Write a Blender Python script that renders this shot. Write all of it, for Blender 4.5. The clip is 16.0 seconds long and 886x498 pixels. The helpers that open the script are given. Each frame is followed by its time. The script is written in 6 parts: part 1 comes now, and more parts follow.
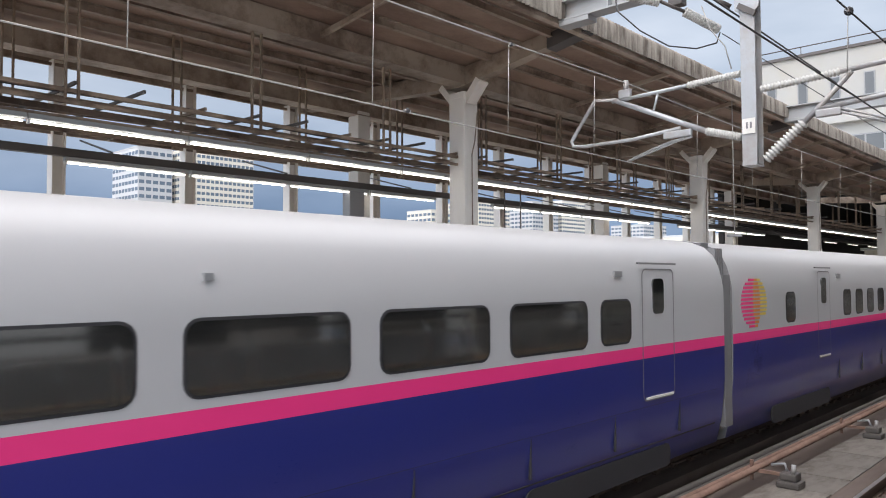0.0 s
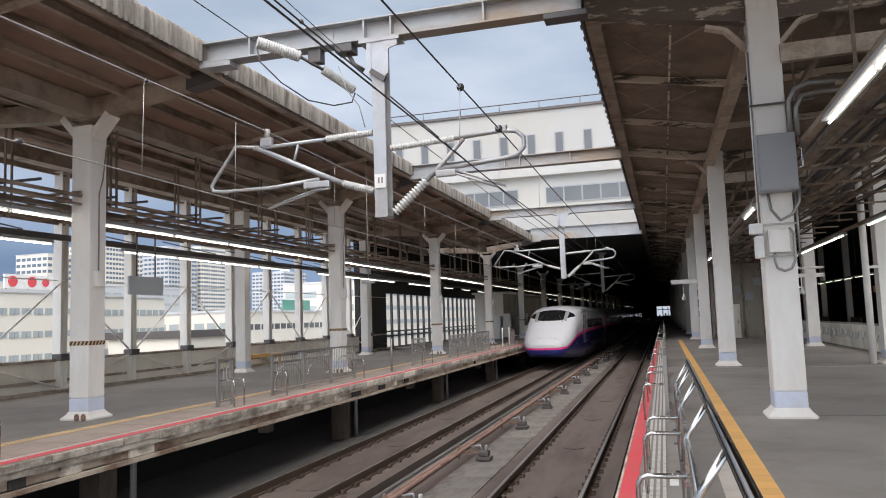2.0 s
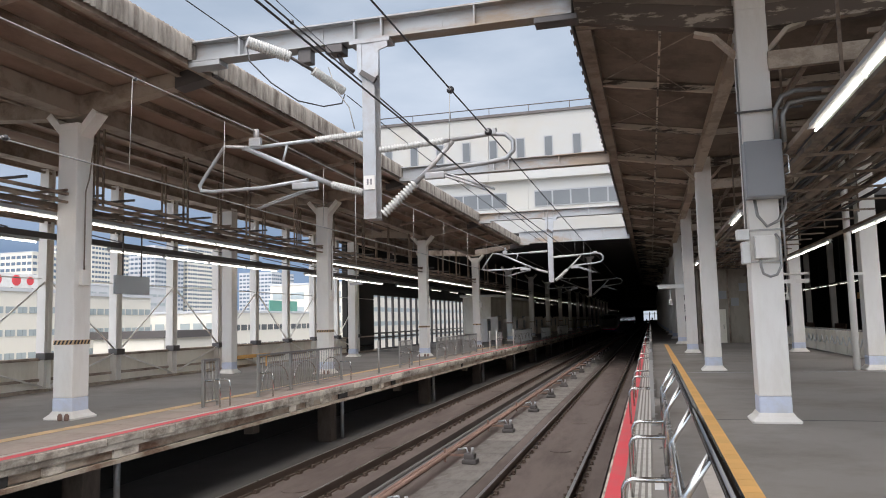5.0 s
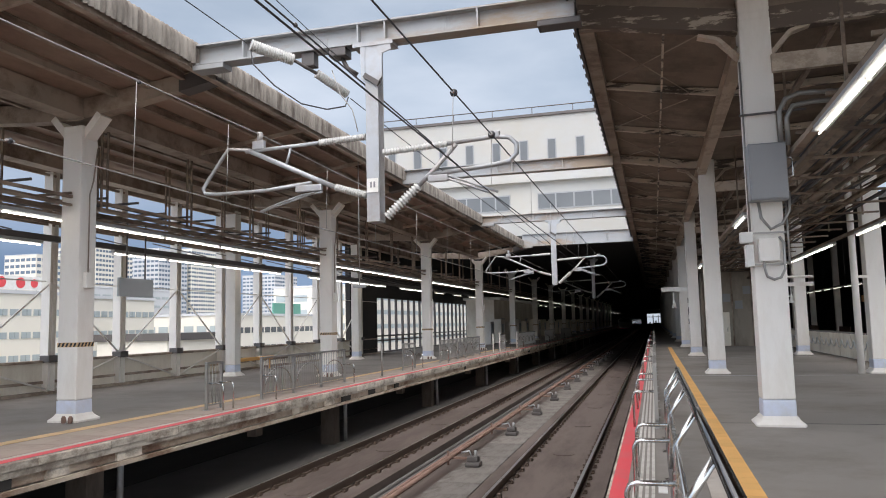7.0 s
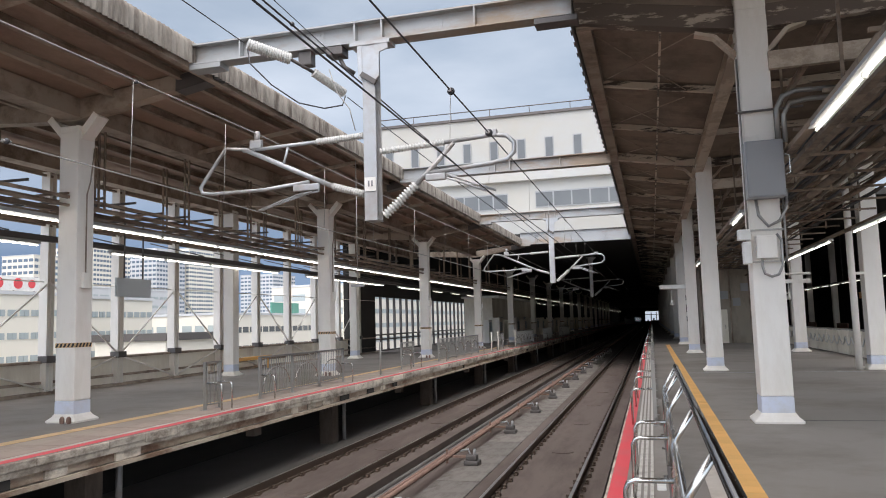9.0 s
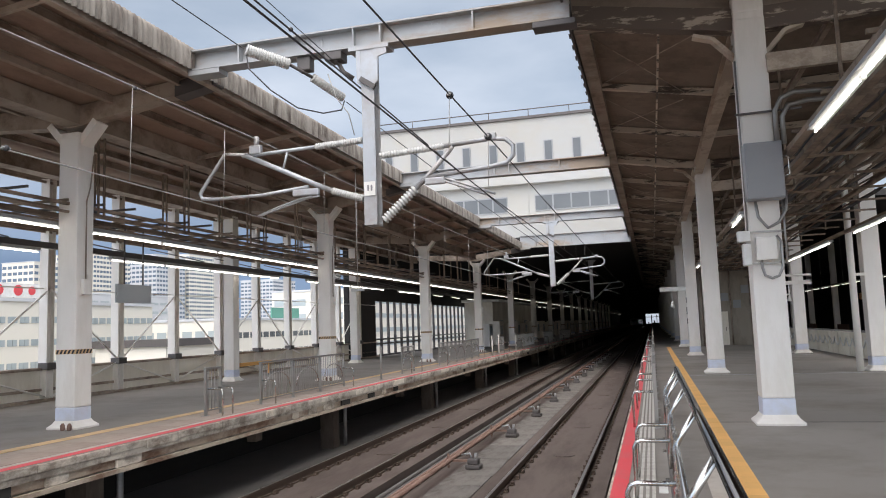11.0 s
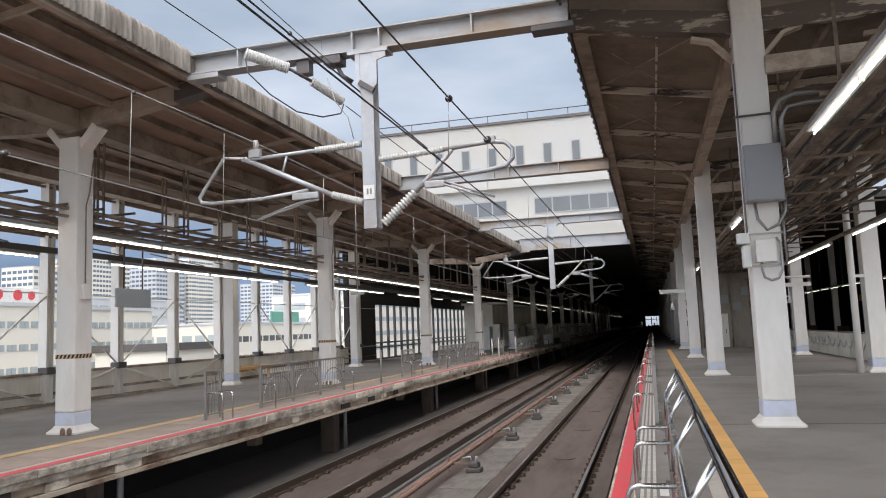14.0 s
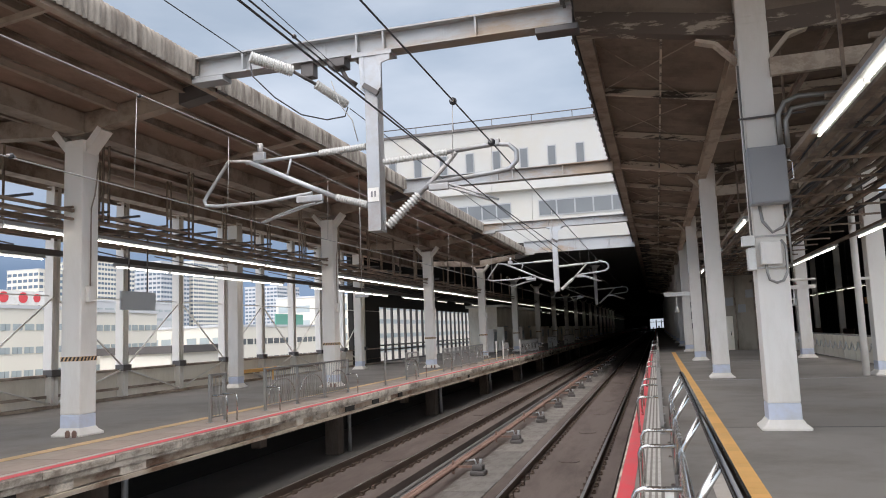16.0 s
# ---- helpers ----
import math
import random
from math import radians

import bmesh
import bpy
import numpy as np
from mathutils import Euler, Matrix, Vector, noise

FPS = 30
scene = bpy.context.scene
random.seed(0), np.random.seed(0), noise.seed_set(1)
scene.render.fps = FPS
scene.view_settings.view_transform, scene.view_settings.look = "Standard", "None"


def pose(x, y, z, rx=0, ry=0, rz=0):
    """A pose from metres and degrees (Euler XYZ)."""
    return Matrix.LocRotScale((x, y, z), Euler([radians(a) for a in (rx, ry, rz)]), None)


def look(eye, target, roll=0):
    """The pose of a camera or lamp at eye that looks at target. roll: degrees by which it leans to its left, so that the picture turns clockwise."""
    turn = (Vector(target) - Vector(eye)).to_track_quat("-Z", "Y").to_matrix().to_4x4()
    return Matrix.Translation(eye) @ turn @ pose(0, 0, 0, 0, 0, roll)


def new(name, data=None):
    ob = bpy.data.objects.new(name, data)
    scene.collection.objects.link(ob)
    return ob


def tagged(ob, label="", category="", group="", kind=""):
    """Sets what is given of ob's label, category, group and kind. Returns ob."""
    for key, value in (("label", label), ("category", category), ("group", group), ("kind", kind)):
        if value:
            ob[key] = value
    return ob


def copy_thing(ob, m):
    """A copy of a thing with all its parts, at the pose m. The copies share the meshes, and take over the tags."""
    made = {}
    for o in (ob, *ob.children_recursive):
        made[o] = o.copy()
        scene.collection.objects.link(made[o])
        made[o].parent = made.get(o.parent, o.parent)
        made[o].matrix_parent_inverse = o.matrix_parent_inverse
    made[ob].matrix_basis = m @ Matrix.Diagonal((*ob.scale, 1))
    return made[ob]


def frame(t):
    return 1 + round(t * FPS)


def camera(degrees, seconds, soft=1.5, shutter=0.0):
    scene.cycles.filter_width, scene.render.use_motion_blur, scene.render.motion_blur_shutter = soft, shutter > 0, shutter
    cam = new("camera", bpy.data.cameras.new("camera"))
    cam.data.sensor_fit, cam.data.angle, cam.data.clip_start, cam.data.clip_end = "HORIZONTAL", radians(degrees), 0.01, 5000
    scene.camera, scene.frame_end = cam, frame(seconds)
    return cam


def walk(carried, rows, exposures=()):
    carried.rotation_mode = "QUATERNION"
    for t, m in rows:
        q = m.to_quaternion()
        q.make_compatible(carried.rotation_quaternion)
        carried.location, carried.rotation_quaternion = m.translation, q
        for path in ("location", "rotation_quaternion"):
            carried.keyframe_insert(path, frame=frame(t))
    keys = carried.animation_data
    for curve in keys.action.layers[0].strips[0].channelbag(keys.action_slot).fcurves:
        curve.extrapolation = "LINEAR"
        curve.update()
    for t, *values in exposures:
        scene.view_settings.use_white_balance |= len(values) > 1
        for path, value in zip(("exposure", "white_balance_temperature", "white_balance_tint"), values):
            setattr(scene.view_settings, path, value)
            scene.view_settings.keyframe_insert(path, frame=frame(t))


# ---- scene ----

# ================= camera =================
cam = camera(61.1, 16.0, soft=1.0, shutter=0.03)
EYE = (0.0, 0.0, 1.75)
PATH = [
    (0.0, 43.18, 2.34, 0.31), (0.1, 39.8, 2.39, 0.35), (0.2, 36.75, 2.49, 0.48), (0.3, 34.23, 2.74, 0.68), (0.4, 32.0, 3.08, 0.97),
    (0.5, 29.99, 3.43, 1.24), (0.6, 28.05, 3.68, 1.46), (0.7, 26.25, 3.8, 1.6), (0.8, 24.75, 4.05, 1.7), (0.9, 23.4, 4.25, 1.8),
    (1.0, 22.26, 4.5, 1.95), (1.5, 18.44, 5.34, 2.01), (2.0, 16.33, 5.38, 1.92), (2.5, 15.45, 5.33, 1.77), (3.0, 15.36, 5.21, 1.55),
    (3.5, 15.4, 5.29, 1.54), (4.0, 15.28, 5.33, 1.46), (6.5, 15.61, 5.81, 1.31), (7.0, 15.63, 5.75, 1.35), (7.5, 15.58, 5.65, 1.49),
    (8.0, 15.47, 5.6, 1.53), (8.5, 15.51, 5.59, 1.49), (9.0, 15.5, 5.64, 1.63), (11.5, 15.56, 6.03, 2.09), (12.0, 15.57, 6.11, 2.15),
    (12.5, 15.5, 6.12, 2.1), (13.0, 15.5, 6.06, 2.09), (13.5, 15.51, 6.12, 2.21), (14.0, 15.53, 6.18, 2.24), (14.5, 15.57, 6.23, 2.32),
    (15.0, 15.58, 6.34, 2.36), (15.5, 15.68, 6.35, 2.24), (16.0, 15.85, 6.39, 2.23)]
walk(cam, [(t, pose(*EYE, 90 + p, r, y)) for t, y, p, r in PATH], exposures=[(0.0, 0.07, 6720, 13), (16.0, 0.07, 6720, 13)])

# ================= light =================
world = bpy.data.worlds.new("sky")
scene.world = world
world.use_nodes = True
wn, wl = world.node_tree.nodes, world.node_tree.links
wn.clear()
w_out = wn.new("ShaderNodeOutputWorld")
w_bg = wn.new("ShaderNodeBackground")
w_sky = wn.new("ShaderNodeTexSky")
w_sky.sky_type = "NISHITA"
w_sky.sun_disc = False
w_sky.sun_elevation = radians(30)
w_sky.sun_rotation = radians(169)
w_co = wn.new("ShaderNodeTexCoord")
w_map = wn.new("ShaderNodeMapping")
w_map.inputs["Scale"].default_value = (1.6, 1.6, 5.0)
w_noise = wn.new("ShaderNodeTexNoise")
w_noise.inputs["Scale"].default_value = 1.7
w_noise.inputs["Detail"].default_value = 6
w_ramp = wn.new("ShaderNodeValToRGB")
w_ramp.color_ramp.elements[0].position = 0.32
w_ramp.color_ramp.elements[0].color = (4.3, 5.4, 6.8, 1)
w_ramp.color_ramp.elements[1].position = 0.66
w_ramp.color_ramp.elements[1].color = (7.3, 8.3, 9.6, 1)
w_mix = wn.new("ShaderNodeMixRGB")
w_mix.inputs[0].default_value = 0.82
w_bg.inputs["Strength"].default_value = 0.1
wl.new(w_co.outputs["Generated"], w_map.inputs[0])
wl.new(w_map.outputs[0], w_noise.inputs["Vector"])
wl.new(w_noise.outputs["Fac"], w_ramp.inputs[0])
wl.new(w_sky.outputs[0], w_mix.inputs[1])
wl.new(w_ramp.outputs[0], w_mix.inputs[2])
# overcast: three times brighter overhead than near the horizon
w_sep = wn.new("ShaderNodeSeparateXYZ")
w_grad = wn.new("ShaderNodeMapRange")
w_grad.interpolation_type = "SMOOTHSTEP"
w_grad.inputs["From Min"].default_value, w_grad.inputs["From Max"].default_value = 0.36, 0.95
w_grad.inputs["To Min"].default_value, w_grad.inputs["To Max"].default_value = 1.0, 3.6
w_mul = wn.new("ShaderNodeVectorMath")
w_mul.operation = "SCALE"
wl.new(w_co.outputs["Generated"], w_sep.inputs[0])
wl.new(w_sep.outputs["Z"], w_grad.inputs["Value"])
# slate-blue rain cloud low over the town
w_low = wn.new("ShaderNodeMapRange")
w_low.interpolation_type = "SMOOTHSTEP"
w_low.inputs["From Min"].default_value, w_low.inputs["From Max"].default_value = 0.04, 0.3
w_tint = wn.new("ShaderNodeMixRGB")
w_tint.blend_type = "MULTIPLY"
w_tcol = wn.new("ShaderNodeMixRGB")
w_tcol.inputs[1].default_value = (0.34, 0.44, 0.6, 1)
w_tcol.inputs[2].default_value = (1, 1, 1, 1)
w_tint.inputs[0].default_value = 1.0
wl.new(w_sep.outputs["Z"], w_low.inputs["Value"])
# the dark bank lies to the west and north; towards the hidden sun the cloud is thin
w_west = wn.new("ShaderNodeMapRange")
w_west.interpolation_type = "SMOOTHSTEP"
w_west.inputs["From Min"].default_value, w_west.inputs["From Max"].default_value = -0.35, 0.1
w_max = wn.new("ShaderNodeMath")
w_max.operation = "MAXIMUM"
wl.new(w_sep.outputs["X"], w_west.inputs["Value"])
wl.new(w_west.outputs[0], w_max.inputs[0])
wl.new(w_low.outputs[0], w_max.inputs[1])
wl.new(w_max.outputs[0], w_tcol.inputs[0])
wl.new(w_mix.outputs[0], w_tint.inputs[1])
wl.new(w_tcol.outputs[0], w_tint.inputs[2])
wl.new(w_tint.outputs[0], w_mul.inputs[0])
wl.new(w_grad.outputs[0], w_mul.inputs["Scale"])
w_back = wn.new("ShaderNodeMapRange")
w_back.interpolation_type = "SMOOTHSTEP"
w_back.inputs["From Min"].default_value, w_back.inputs["From Max"].default_value = 0.1, -0.7
w_back.inputs["To Min"].default_value, w_back.inputs["To Max"].default_value = 1.0, 2.5
w_mul2 = wn.new("ShaderNodeVectorMath")
w_mul2.operation = "SCALE"
wl.new(w_sep.outputs["Y"], w_back.inputs["Value"])
wl.new(w_mul.outputs[0], w_mul2.inputs[0])
wl.new(w_back.outputs[0], w_mul2.inputs["Scale"])
# cloud overhead is neutral, lower sky bluish
w_neu = wn.new("ShaderNodeMapRange")
w_neu.inputs["From Min"].default_value, w_neu.inputs["From Max"].default_value = 0.36, 0.8
w_ncol = wn.new("ShaderNodeMixRGB")
w_ncol.inputs[1].default_value, w_ncol.inputs[2].default_value = (1, 1, 1, 1), (1.22, 1.02, 0.86, 1)
w_nmix = wn.new("ShaderNodeMixRGB")
w_nmix.blend_type = "MULTIPLY"
w_nmix.inputs[0].default_value = 1.0
wl.new(w_sep.outputs["Z"], w_neu.inputs["Value"])
wl.new(w_neu.outputs[0], w_ncol.inputs[0])
wl.new(w_mul2.outputs[0], w_nmix.inputs[1])
wl.new(w_ncol.outputs[0], w_nmix.inputs[2])
wl.new(w_nmix.outputs[0], w_bg.inputs["Color"])
wl.new(w_bg.outputs[0], w_out.inputs[0])
sun = new("sun", bpy.data.lights.new("sun", "SUN"))
sun.data.energy, sun.data.angle, sun.data.color = 0.45, radians(22), (1.0, 0.97, 0.92)
sun.matrix_world = look((12, -60, 36), (0, 0, 0))



# ================= materials =================
def mat(name, color, rough=0.6, metal=0.0, var=0.12, scale=6.0, fine=60.0, bump=0.12, stain=None, amount=0.0, stretch=(1, 1, 1), per_piece=0.0, glow=0.0, coat=0.0, ramp=(0.45, 0.62)):
    """A surface with broad and fine variation, stains of another colour and fine relief."""
    m = bpy.data.materials.new(name)
    m.use_nodes = True
    n, l = m.node_tree.nodes, m.node_tree.links
    b = n["Principled BSDF"]
    b.inputs["Metallic"].default_value = metal
    if coat:
        b.inputs["Coat Weight"].default_value = coat
        b.inputs["Coat Roughness"].default_value = 0.08
    co = n.new("ShaderNodeTexCoord")
    mp = n.new("ShaderNodeMapping")
    mp.inputs["Scale"].default_value = stretch
    l.new(co.outputs["Object"], mp.inputs[0])
    big = n.new("ShaderNodeTexNoise")
    big.inputs["Scale"].default_value, big.inputs["Detail"].default_value = scale, 5
    l.new(mp.outputs[0], big.inputs["Vector"])
    small = n.new("ShaderNodeTexNoise")
    small.inputs["Scale"].default_value, small.inputs["Detail"].default_value = fine, 3
    l.new(mp.outputs[0], small.inputs["Vector"])
    dark = n.new("ShaderNodeMixRGB")
    dark.inputs[1].default_value = (*[c * (1 - var) for c in color], 1)
    dark.inputs[2].default_value = (*[min(1, c * (1 + var)) for c in color], 1)
    add = n.new("ShaderNodeMath")
    add.operation = "MULTIPLY_ADD"
    add.inputs[1].default_value, add.inputs[2].default_value = 0.35, 0.0
    l.new(small.outputs["Fac"], add.inputs[0])
    add2 = n.new("ShaderNodeMath")
    add2.operation = "MULTIPLY_ADD"
    add2.inputs[1].default_value = 0.65
    l.new(big.outputs["Fac"], add2.inputs[0])
    l.new(add.outputs[0], add2.inputs[2])
    last = dark.outputs[0]
    l.new(add2.outputs[0], dark.inputs[0])
    if stain:
        st = n.new("ShaderNodeTexNoise")
        st.inputs["Scale"].default_value, st.inputs["Detail"].default_value = scale * 0.6, 8
        st.inputs["Roughness"].default_value = 0.7
        l.new(mp.outputs[0], st.inputs["Vector"])
        rp = n.new("ShaderNodeValToRGB")
        rp.color_ramp.elements[0].position, rp.color_ramp.elements[1].position = ramp
        l.new(st.outputs["Fac"], rp.inputs[0])
        ml = n.new("ShaderNodeMath")
        ml.operation = "MULTIPLY"
        ml.inputs[1].default_value = amount
        l.new(rp.outputs[0], ml.inputs[0])
        mx = n.new("ShaderNodeMixRGB")
        mx.inputs[2].default_value = (*stain, 1)
        l.new(ml.outputs[0], mx.inputs[0])
        l.new(last, mx.inputs[1])
        last = mx.outputs[0]
    if per_piece:
        oi = n.new("ShaderNodeObjectInfo")
        hs = n.new("ShaderNodeHueSaturation")
        mr = n.new("ShaderNodeMapRange")
        mr.inputs["To Min"].default_value, mr.inputs["To Max"].default_value = 1 - per_piece, 1 + per_piece
        l.new(oi.outputs["Random"], mr.inputs["Value"])
        l.new(mr.outputs[0], hs.inputs["Value"])
        l.new(last, hs.inputs["Color"])
        last = hs.outputs[0]
    l.new(last, b.inputs["Base Color"])
    rr = n.new("ShaderNodeMapRange")
    rr.inputs["To Min"].default_value, rr.inputs["To Max"].default_value = max(0.02, rough - 0.1), min(1, rough + 0.1)
    l.new(add2.outputs[0], rr.inputs["Value"])
    l.new(rr.outputs[0], b.inputs["Roughness"])
    if bump:
        bp = n.new("ShaderNodeBump")
        bp.inputs["Strength"].default_value, bp.inputs["Distance"].default_value = bump, 0.01
        l.new(add2.outputs[0], bp.inputs["Height"])
        l.new(bp.outputs[0], b.inputs["Normal"])
    if glow:
        b.inputs["Emission Color"].default_value = (*color, 1)
        b.inputs["Emission Strength"].default_value = glow
    return m


def glass(name, tint=(0.9, 0.95, 0.95), rough=0.02, alpha=0.3):
    m = bpy.data.materials.new(name)
    m.use_nodes = True
    b = m.node_tree.nodes["Principled BSDF"]
    b.inputs["Base Color"].default_value = (*tint, 1)
    b.inputs["Roughness"].default_value = rough
    b.inputs["Alpha"].default_value = alpha
    return m


M_COLUMN = mat("column_paint", (0.85, 0.815, 0.755), 0.5, var=0.05, scale=1.5, stain=(0.6, 0.54, 0.45), amount=0.35, stretch=(1.2, 1.2, 0.3))
M_COLFOOT = mat("column_foot_blue_paint", (0.62, 0.66, 0.76), 0.5, var=0.08, scale=2, stain=(0.5, 0.47, 0.42), amount=0.5)
M_CONC = mat("stained_concrete", (0.64, 0.58, 0.49), 0.85, var=0.3, scale=3.2, stain=(0.12, 0.085, 0.06), amount=0.75, stretch=(1, 0.7, 1.2), bump=0.3, per_piece=0.25)
M_BEAM = mat("beam_paint_weathered", (0.38, 0.31, 0.245), 0.65, var=0.22, scale=1.4, stain=(0.12, 0.075, 0.05), amount=0.8, per_piece=0.15)
M_ANGLE = mat("rust_streaked_cream_angle", (0.5, 0.42, 0.33), 0.75, var=0.25, scale=2.5, stain=(0.16, 0.075, 0.04), amount=0.85, stretch=(1, 0.5, 1))
M_RACK = mat("rusty_rack_steel", (0.27, 0.205, 0.15), 0.7, var=0.3, scale=2.0, stain=(0.08, 0.05, 0.035), amount=0.8, per_piece=0.2)
M_SOFFIT = mat("soffit_board", (0.37, 0.265, 0.205), 0.85, var=0.35, scale=0.6, stain=(0.13, 0.082, 0.06), amount=0.65, stretch=(1, 0.5, 1))
M_CORR = mat("corrugated_sheet_stained", (0.3, 0.27, 0.23), 0.75, var=0.4, scale=2.5, stain=(0.075, 0.055, 0.042), amount=0.9, stretch=(1, 2.0, 0.3))
M_ROOFR = mat("corrugated_roof_underside", (0.27, 0.213, 0.167), 0.8, var=0.3, scale=0.7, stain=(0.11, 0.08, 0.06), amount=0.7)
M_STEEL = mat("galvanised_steel", (0.42, 0.44, 0.46), 0.45, metal=0.4, var=0.12, scale=2, stain=(0.3, 0.22, 0.15), amount=0.42)
M_GIRDER = mat("weathered_girder_paint", (0.36, 0.37, 0.375), 0.55, metal=0.15, var=0.18, scale=0.9, stain=(0.3, 0.19, 0.09), amount=0.65, stretch=(0.5, 1, 1.5), ramp=(0.48, 0.6))
M_STEELDK = mat("dark_steel", (0.11, 0.1, 0.095), 0.55, metal=0.3, var=0.2, scale=3)
M_CHROME = mat("stainless_tube", (0.62, 0.62, 0.6), 0.25, metal=1.0, var=0.06, scale=4)
M_FENCE = mat("fence_grey_steel", (0.33, 0.32, 0.3), 0.4, metal=0.6, var=0.1, scale=4)
M_ASPH = mat("platform_asphalt", (0.265, 0.24, 0.215), 0.85, var=0.2, scale=0.45, fine=90, stain=(0.175, 0.155, 0.135), amount=0.8, bump=0.3)
M_TILE = mat("platform_edge_tile", (0.55, 0.5, 0.44), 0.8, var=0.14, scale=2, per_piece=0.12, stain=(0.28, 0.22, 0.17), amount=0.5)
M_RED = mat("red_edge_paint", (0.72, 0.07, 0.085), 0.6, var=0.1, scale=3, stain=(0.5, 0.16, 0.14), amount=0.35)
M_YELLOW = mat("yellow_tactile", (0.82, 0.46, 0.15), 0.7, var=0.1, scale=3, per_piece=0.07, stain=(0.55, 0.34, 0.15), amount=0.35)
M_TACT = mat("pale_tactile", (0.66, 0.46, 0.24), 0.75, var=0.12, scale=3, per_piece=0.1, stain=(0.4, 0.31, 0.2), amount=0.5)
M_WHITE = mat("white_paint", (0.78, 0.78, 0.75), 0.5, var=0.05, scale=3, stain=(0.5, 0.46, 0.4), amount=0.3)
M_SLAB = mat("track_slab_concrete", (0.14, 0.11, 0.095), 0.9, var=0.3, scale=0.9, stain=(0.07, 0.05, 0.04), amount=0.75, stretch=(1.5, 0.3, 1), bump=0.3)
M_TROUGH = mat("cable_trough_concrete", (0.2, 0.185, 0.165), 0.85, var=0.3, scale=2.4, per_piece=0.15, stain=(0.085, 0.068, 0.055), amount=0.75, stretch=(1.4, 0.6, 1))
M_RAIL = mat("rail_steel_rusty", (0.12, 0.085, 0.065), 0.6, metal=0.4, var=0.25, scale=5)
M_RAILTOP = mat("rail_head_worn", (0.4, 0.38, 0.36), 0.3, metal=0.9, var=0.08, scale=5)
M_RUST = mat("rusty_pipe", (0.25, 0.155, 0.12), 0.7, metal=0.1, var=0.25, scale=3, stain=(0.14, 0.08, 0.06), amount=0.6)
M_PIT = mat("dark_ballast_ground", (0.19, 0.175, 0.16), 0.95, var=0.35, scale=1.2)
M_PIERC = mat("sooty_pier_concrete", (0.17, 0.135, 0.11), 0.9, var=0.3, scale=1.5, stain=(0.06, 0.045, 0.035), amount=0.7, stretch=(1, 1, 0.3))
# near-black: the shade of covered and under-platform spaces is in this colour
M_DARK = mat("near_black_shade", (0.035, 0.033, 0.03), 0.9, var=0.2, scale=1)
M_PARAPET = mat("parapet_panel", (0.84, 0.79, 0.68), 0.75, var=0.1, scale=0.8, stain=(0.4, 0.31, 0.22), amount=0.35, stretch=(1, 1, 0.4))
M_BLACK = mat("black_rubber", (0.02, 0.02, 0.02), 0.5, var=0.2)
M_LAMP = mat("fluorescent_tube", (1.0, 0.97, 0.9), 0.4, var=0.0, bump=0, glow=7.0)
M_LAMPFAR = mat("fluorescent_tube_dim", (1.0, 0.95, 0.85), 0.4, var=0.0, bump=0, glow=2.0)
M_BUILD = mat("building_pale_wall", (0.42, 0.425, 0.41), 0.8, var=0.08, scale=0.15, stain=(0.42, 0.365, 0.27), amount=0.4)
M_CITY = mat("city_white_wall", (0.7, 0.665, 0.58), 0.8, var=0.05, scale=0.1, per_piece=0.04)
M_CITYGREY = mat("city_grey_wall", (0.52, 0.53, 0.54), 0.8, var=0.05, scale=0.1)
M_CITYWIN = mat("city_window_glass", (0.34, 0.385, 0.39), 0.3, var=0.2, scale=0.5)
M_TOWERWIN = mat("tower_window_glass", (0.13, 0.17, 0.22), 0.2, var=0.2, scale=0.2)
M_CITYGROUND = mat("city_ground", (0.3, 0.3, 0.29), 0.9, var=0.2, scale=0.05)
M_SIGNGREY = mat("sign_panel_grey", (0.4, 0.42, 0.42), 0.5, var=0.05)
M_BOX = mat("grey_cabinet_paint", (0.3, 0.31, 0.32), 0.45, var=0.06, scale=3)
M_INSUL = mat("porcelain_insulator", (0.5, 0.5, 0.48), 0.25, var=0.06)
M_CABLE = mat("cable_dark", (0.05, 0.05, 0.055), 0.6, var=0.1)
M_CABLELT = mat("cable_bright", (0.45, 0.44, 0.42), 0.4, metal=0.5, var=0.1)
M_TRAINW = mat("train_white_paint", (0.525, 0.535, 0.55), 0.42, var=0.015, scale=0.6, bump=0.0, coat=0.15)
M_TRAINB = mat("train_navy_paint", (0.024, 0.034, 0.22), 0.3, var=0.06, scale=0.6, bump=0.0, coat=0.5)
M_TRAINP = mat("train_pink_paint", (1.0, 0.045, 0.26), 0.45, var=0.02, scale=0.6, bump=0.0, coat=0.1)
M_TGLASS = mat("train_dark_glass", (0.13, 0.135, 0.135), 0.02, metal=0.9, var=0.15, scale=1.5, bump=0.0)
M_TGREY = mat("train_grey_seal", (0.22, 0.22, 0.23), 0.5, var=0.1)
M_UNDER = mat("train_underframe", (0.04, 0.04, 0.045), 0.7, var=0.2)
M_REDSIGN = mat("red_sign_paint", (0.7, 0.08, 0.09), 0.5, var=0.05)
M_ORANGE = mat("emblem_orange", (0.85, 0.3, 0.04), 0.4, var=0.03, bump=0)
M_LEMON = mat("emblem_yellow", (0.85, 0.68, 0.12), 0.4, var=0.03, bump=0)
M_STWIN = mat("station_window_glass", (0.13, 0.14, 0.145), 0.2, var=0.2, scale=1)
M_RIB = mat("pale_rib", (0.6, 0.58, 0.53), 0.7, var=0.12, scale=4, stain=(0.3, 0.27, 0.23), amount=0.5)
M_GREENDK = mat("dark_green_paint", (0.06, 0.13, 0.09), 0.5, var=0.1)
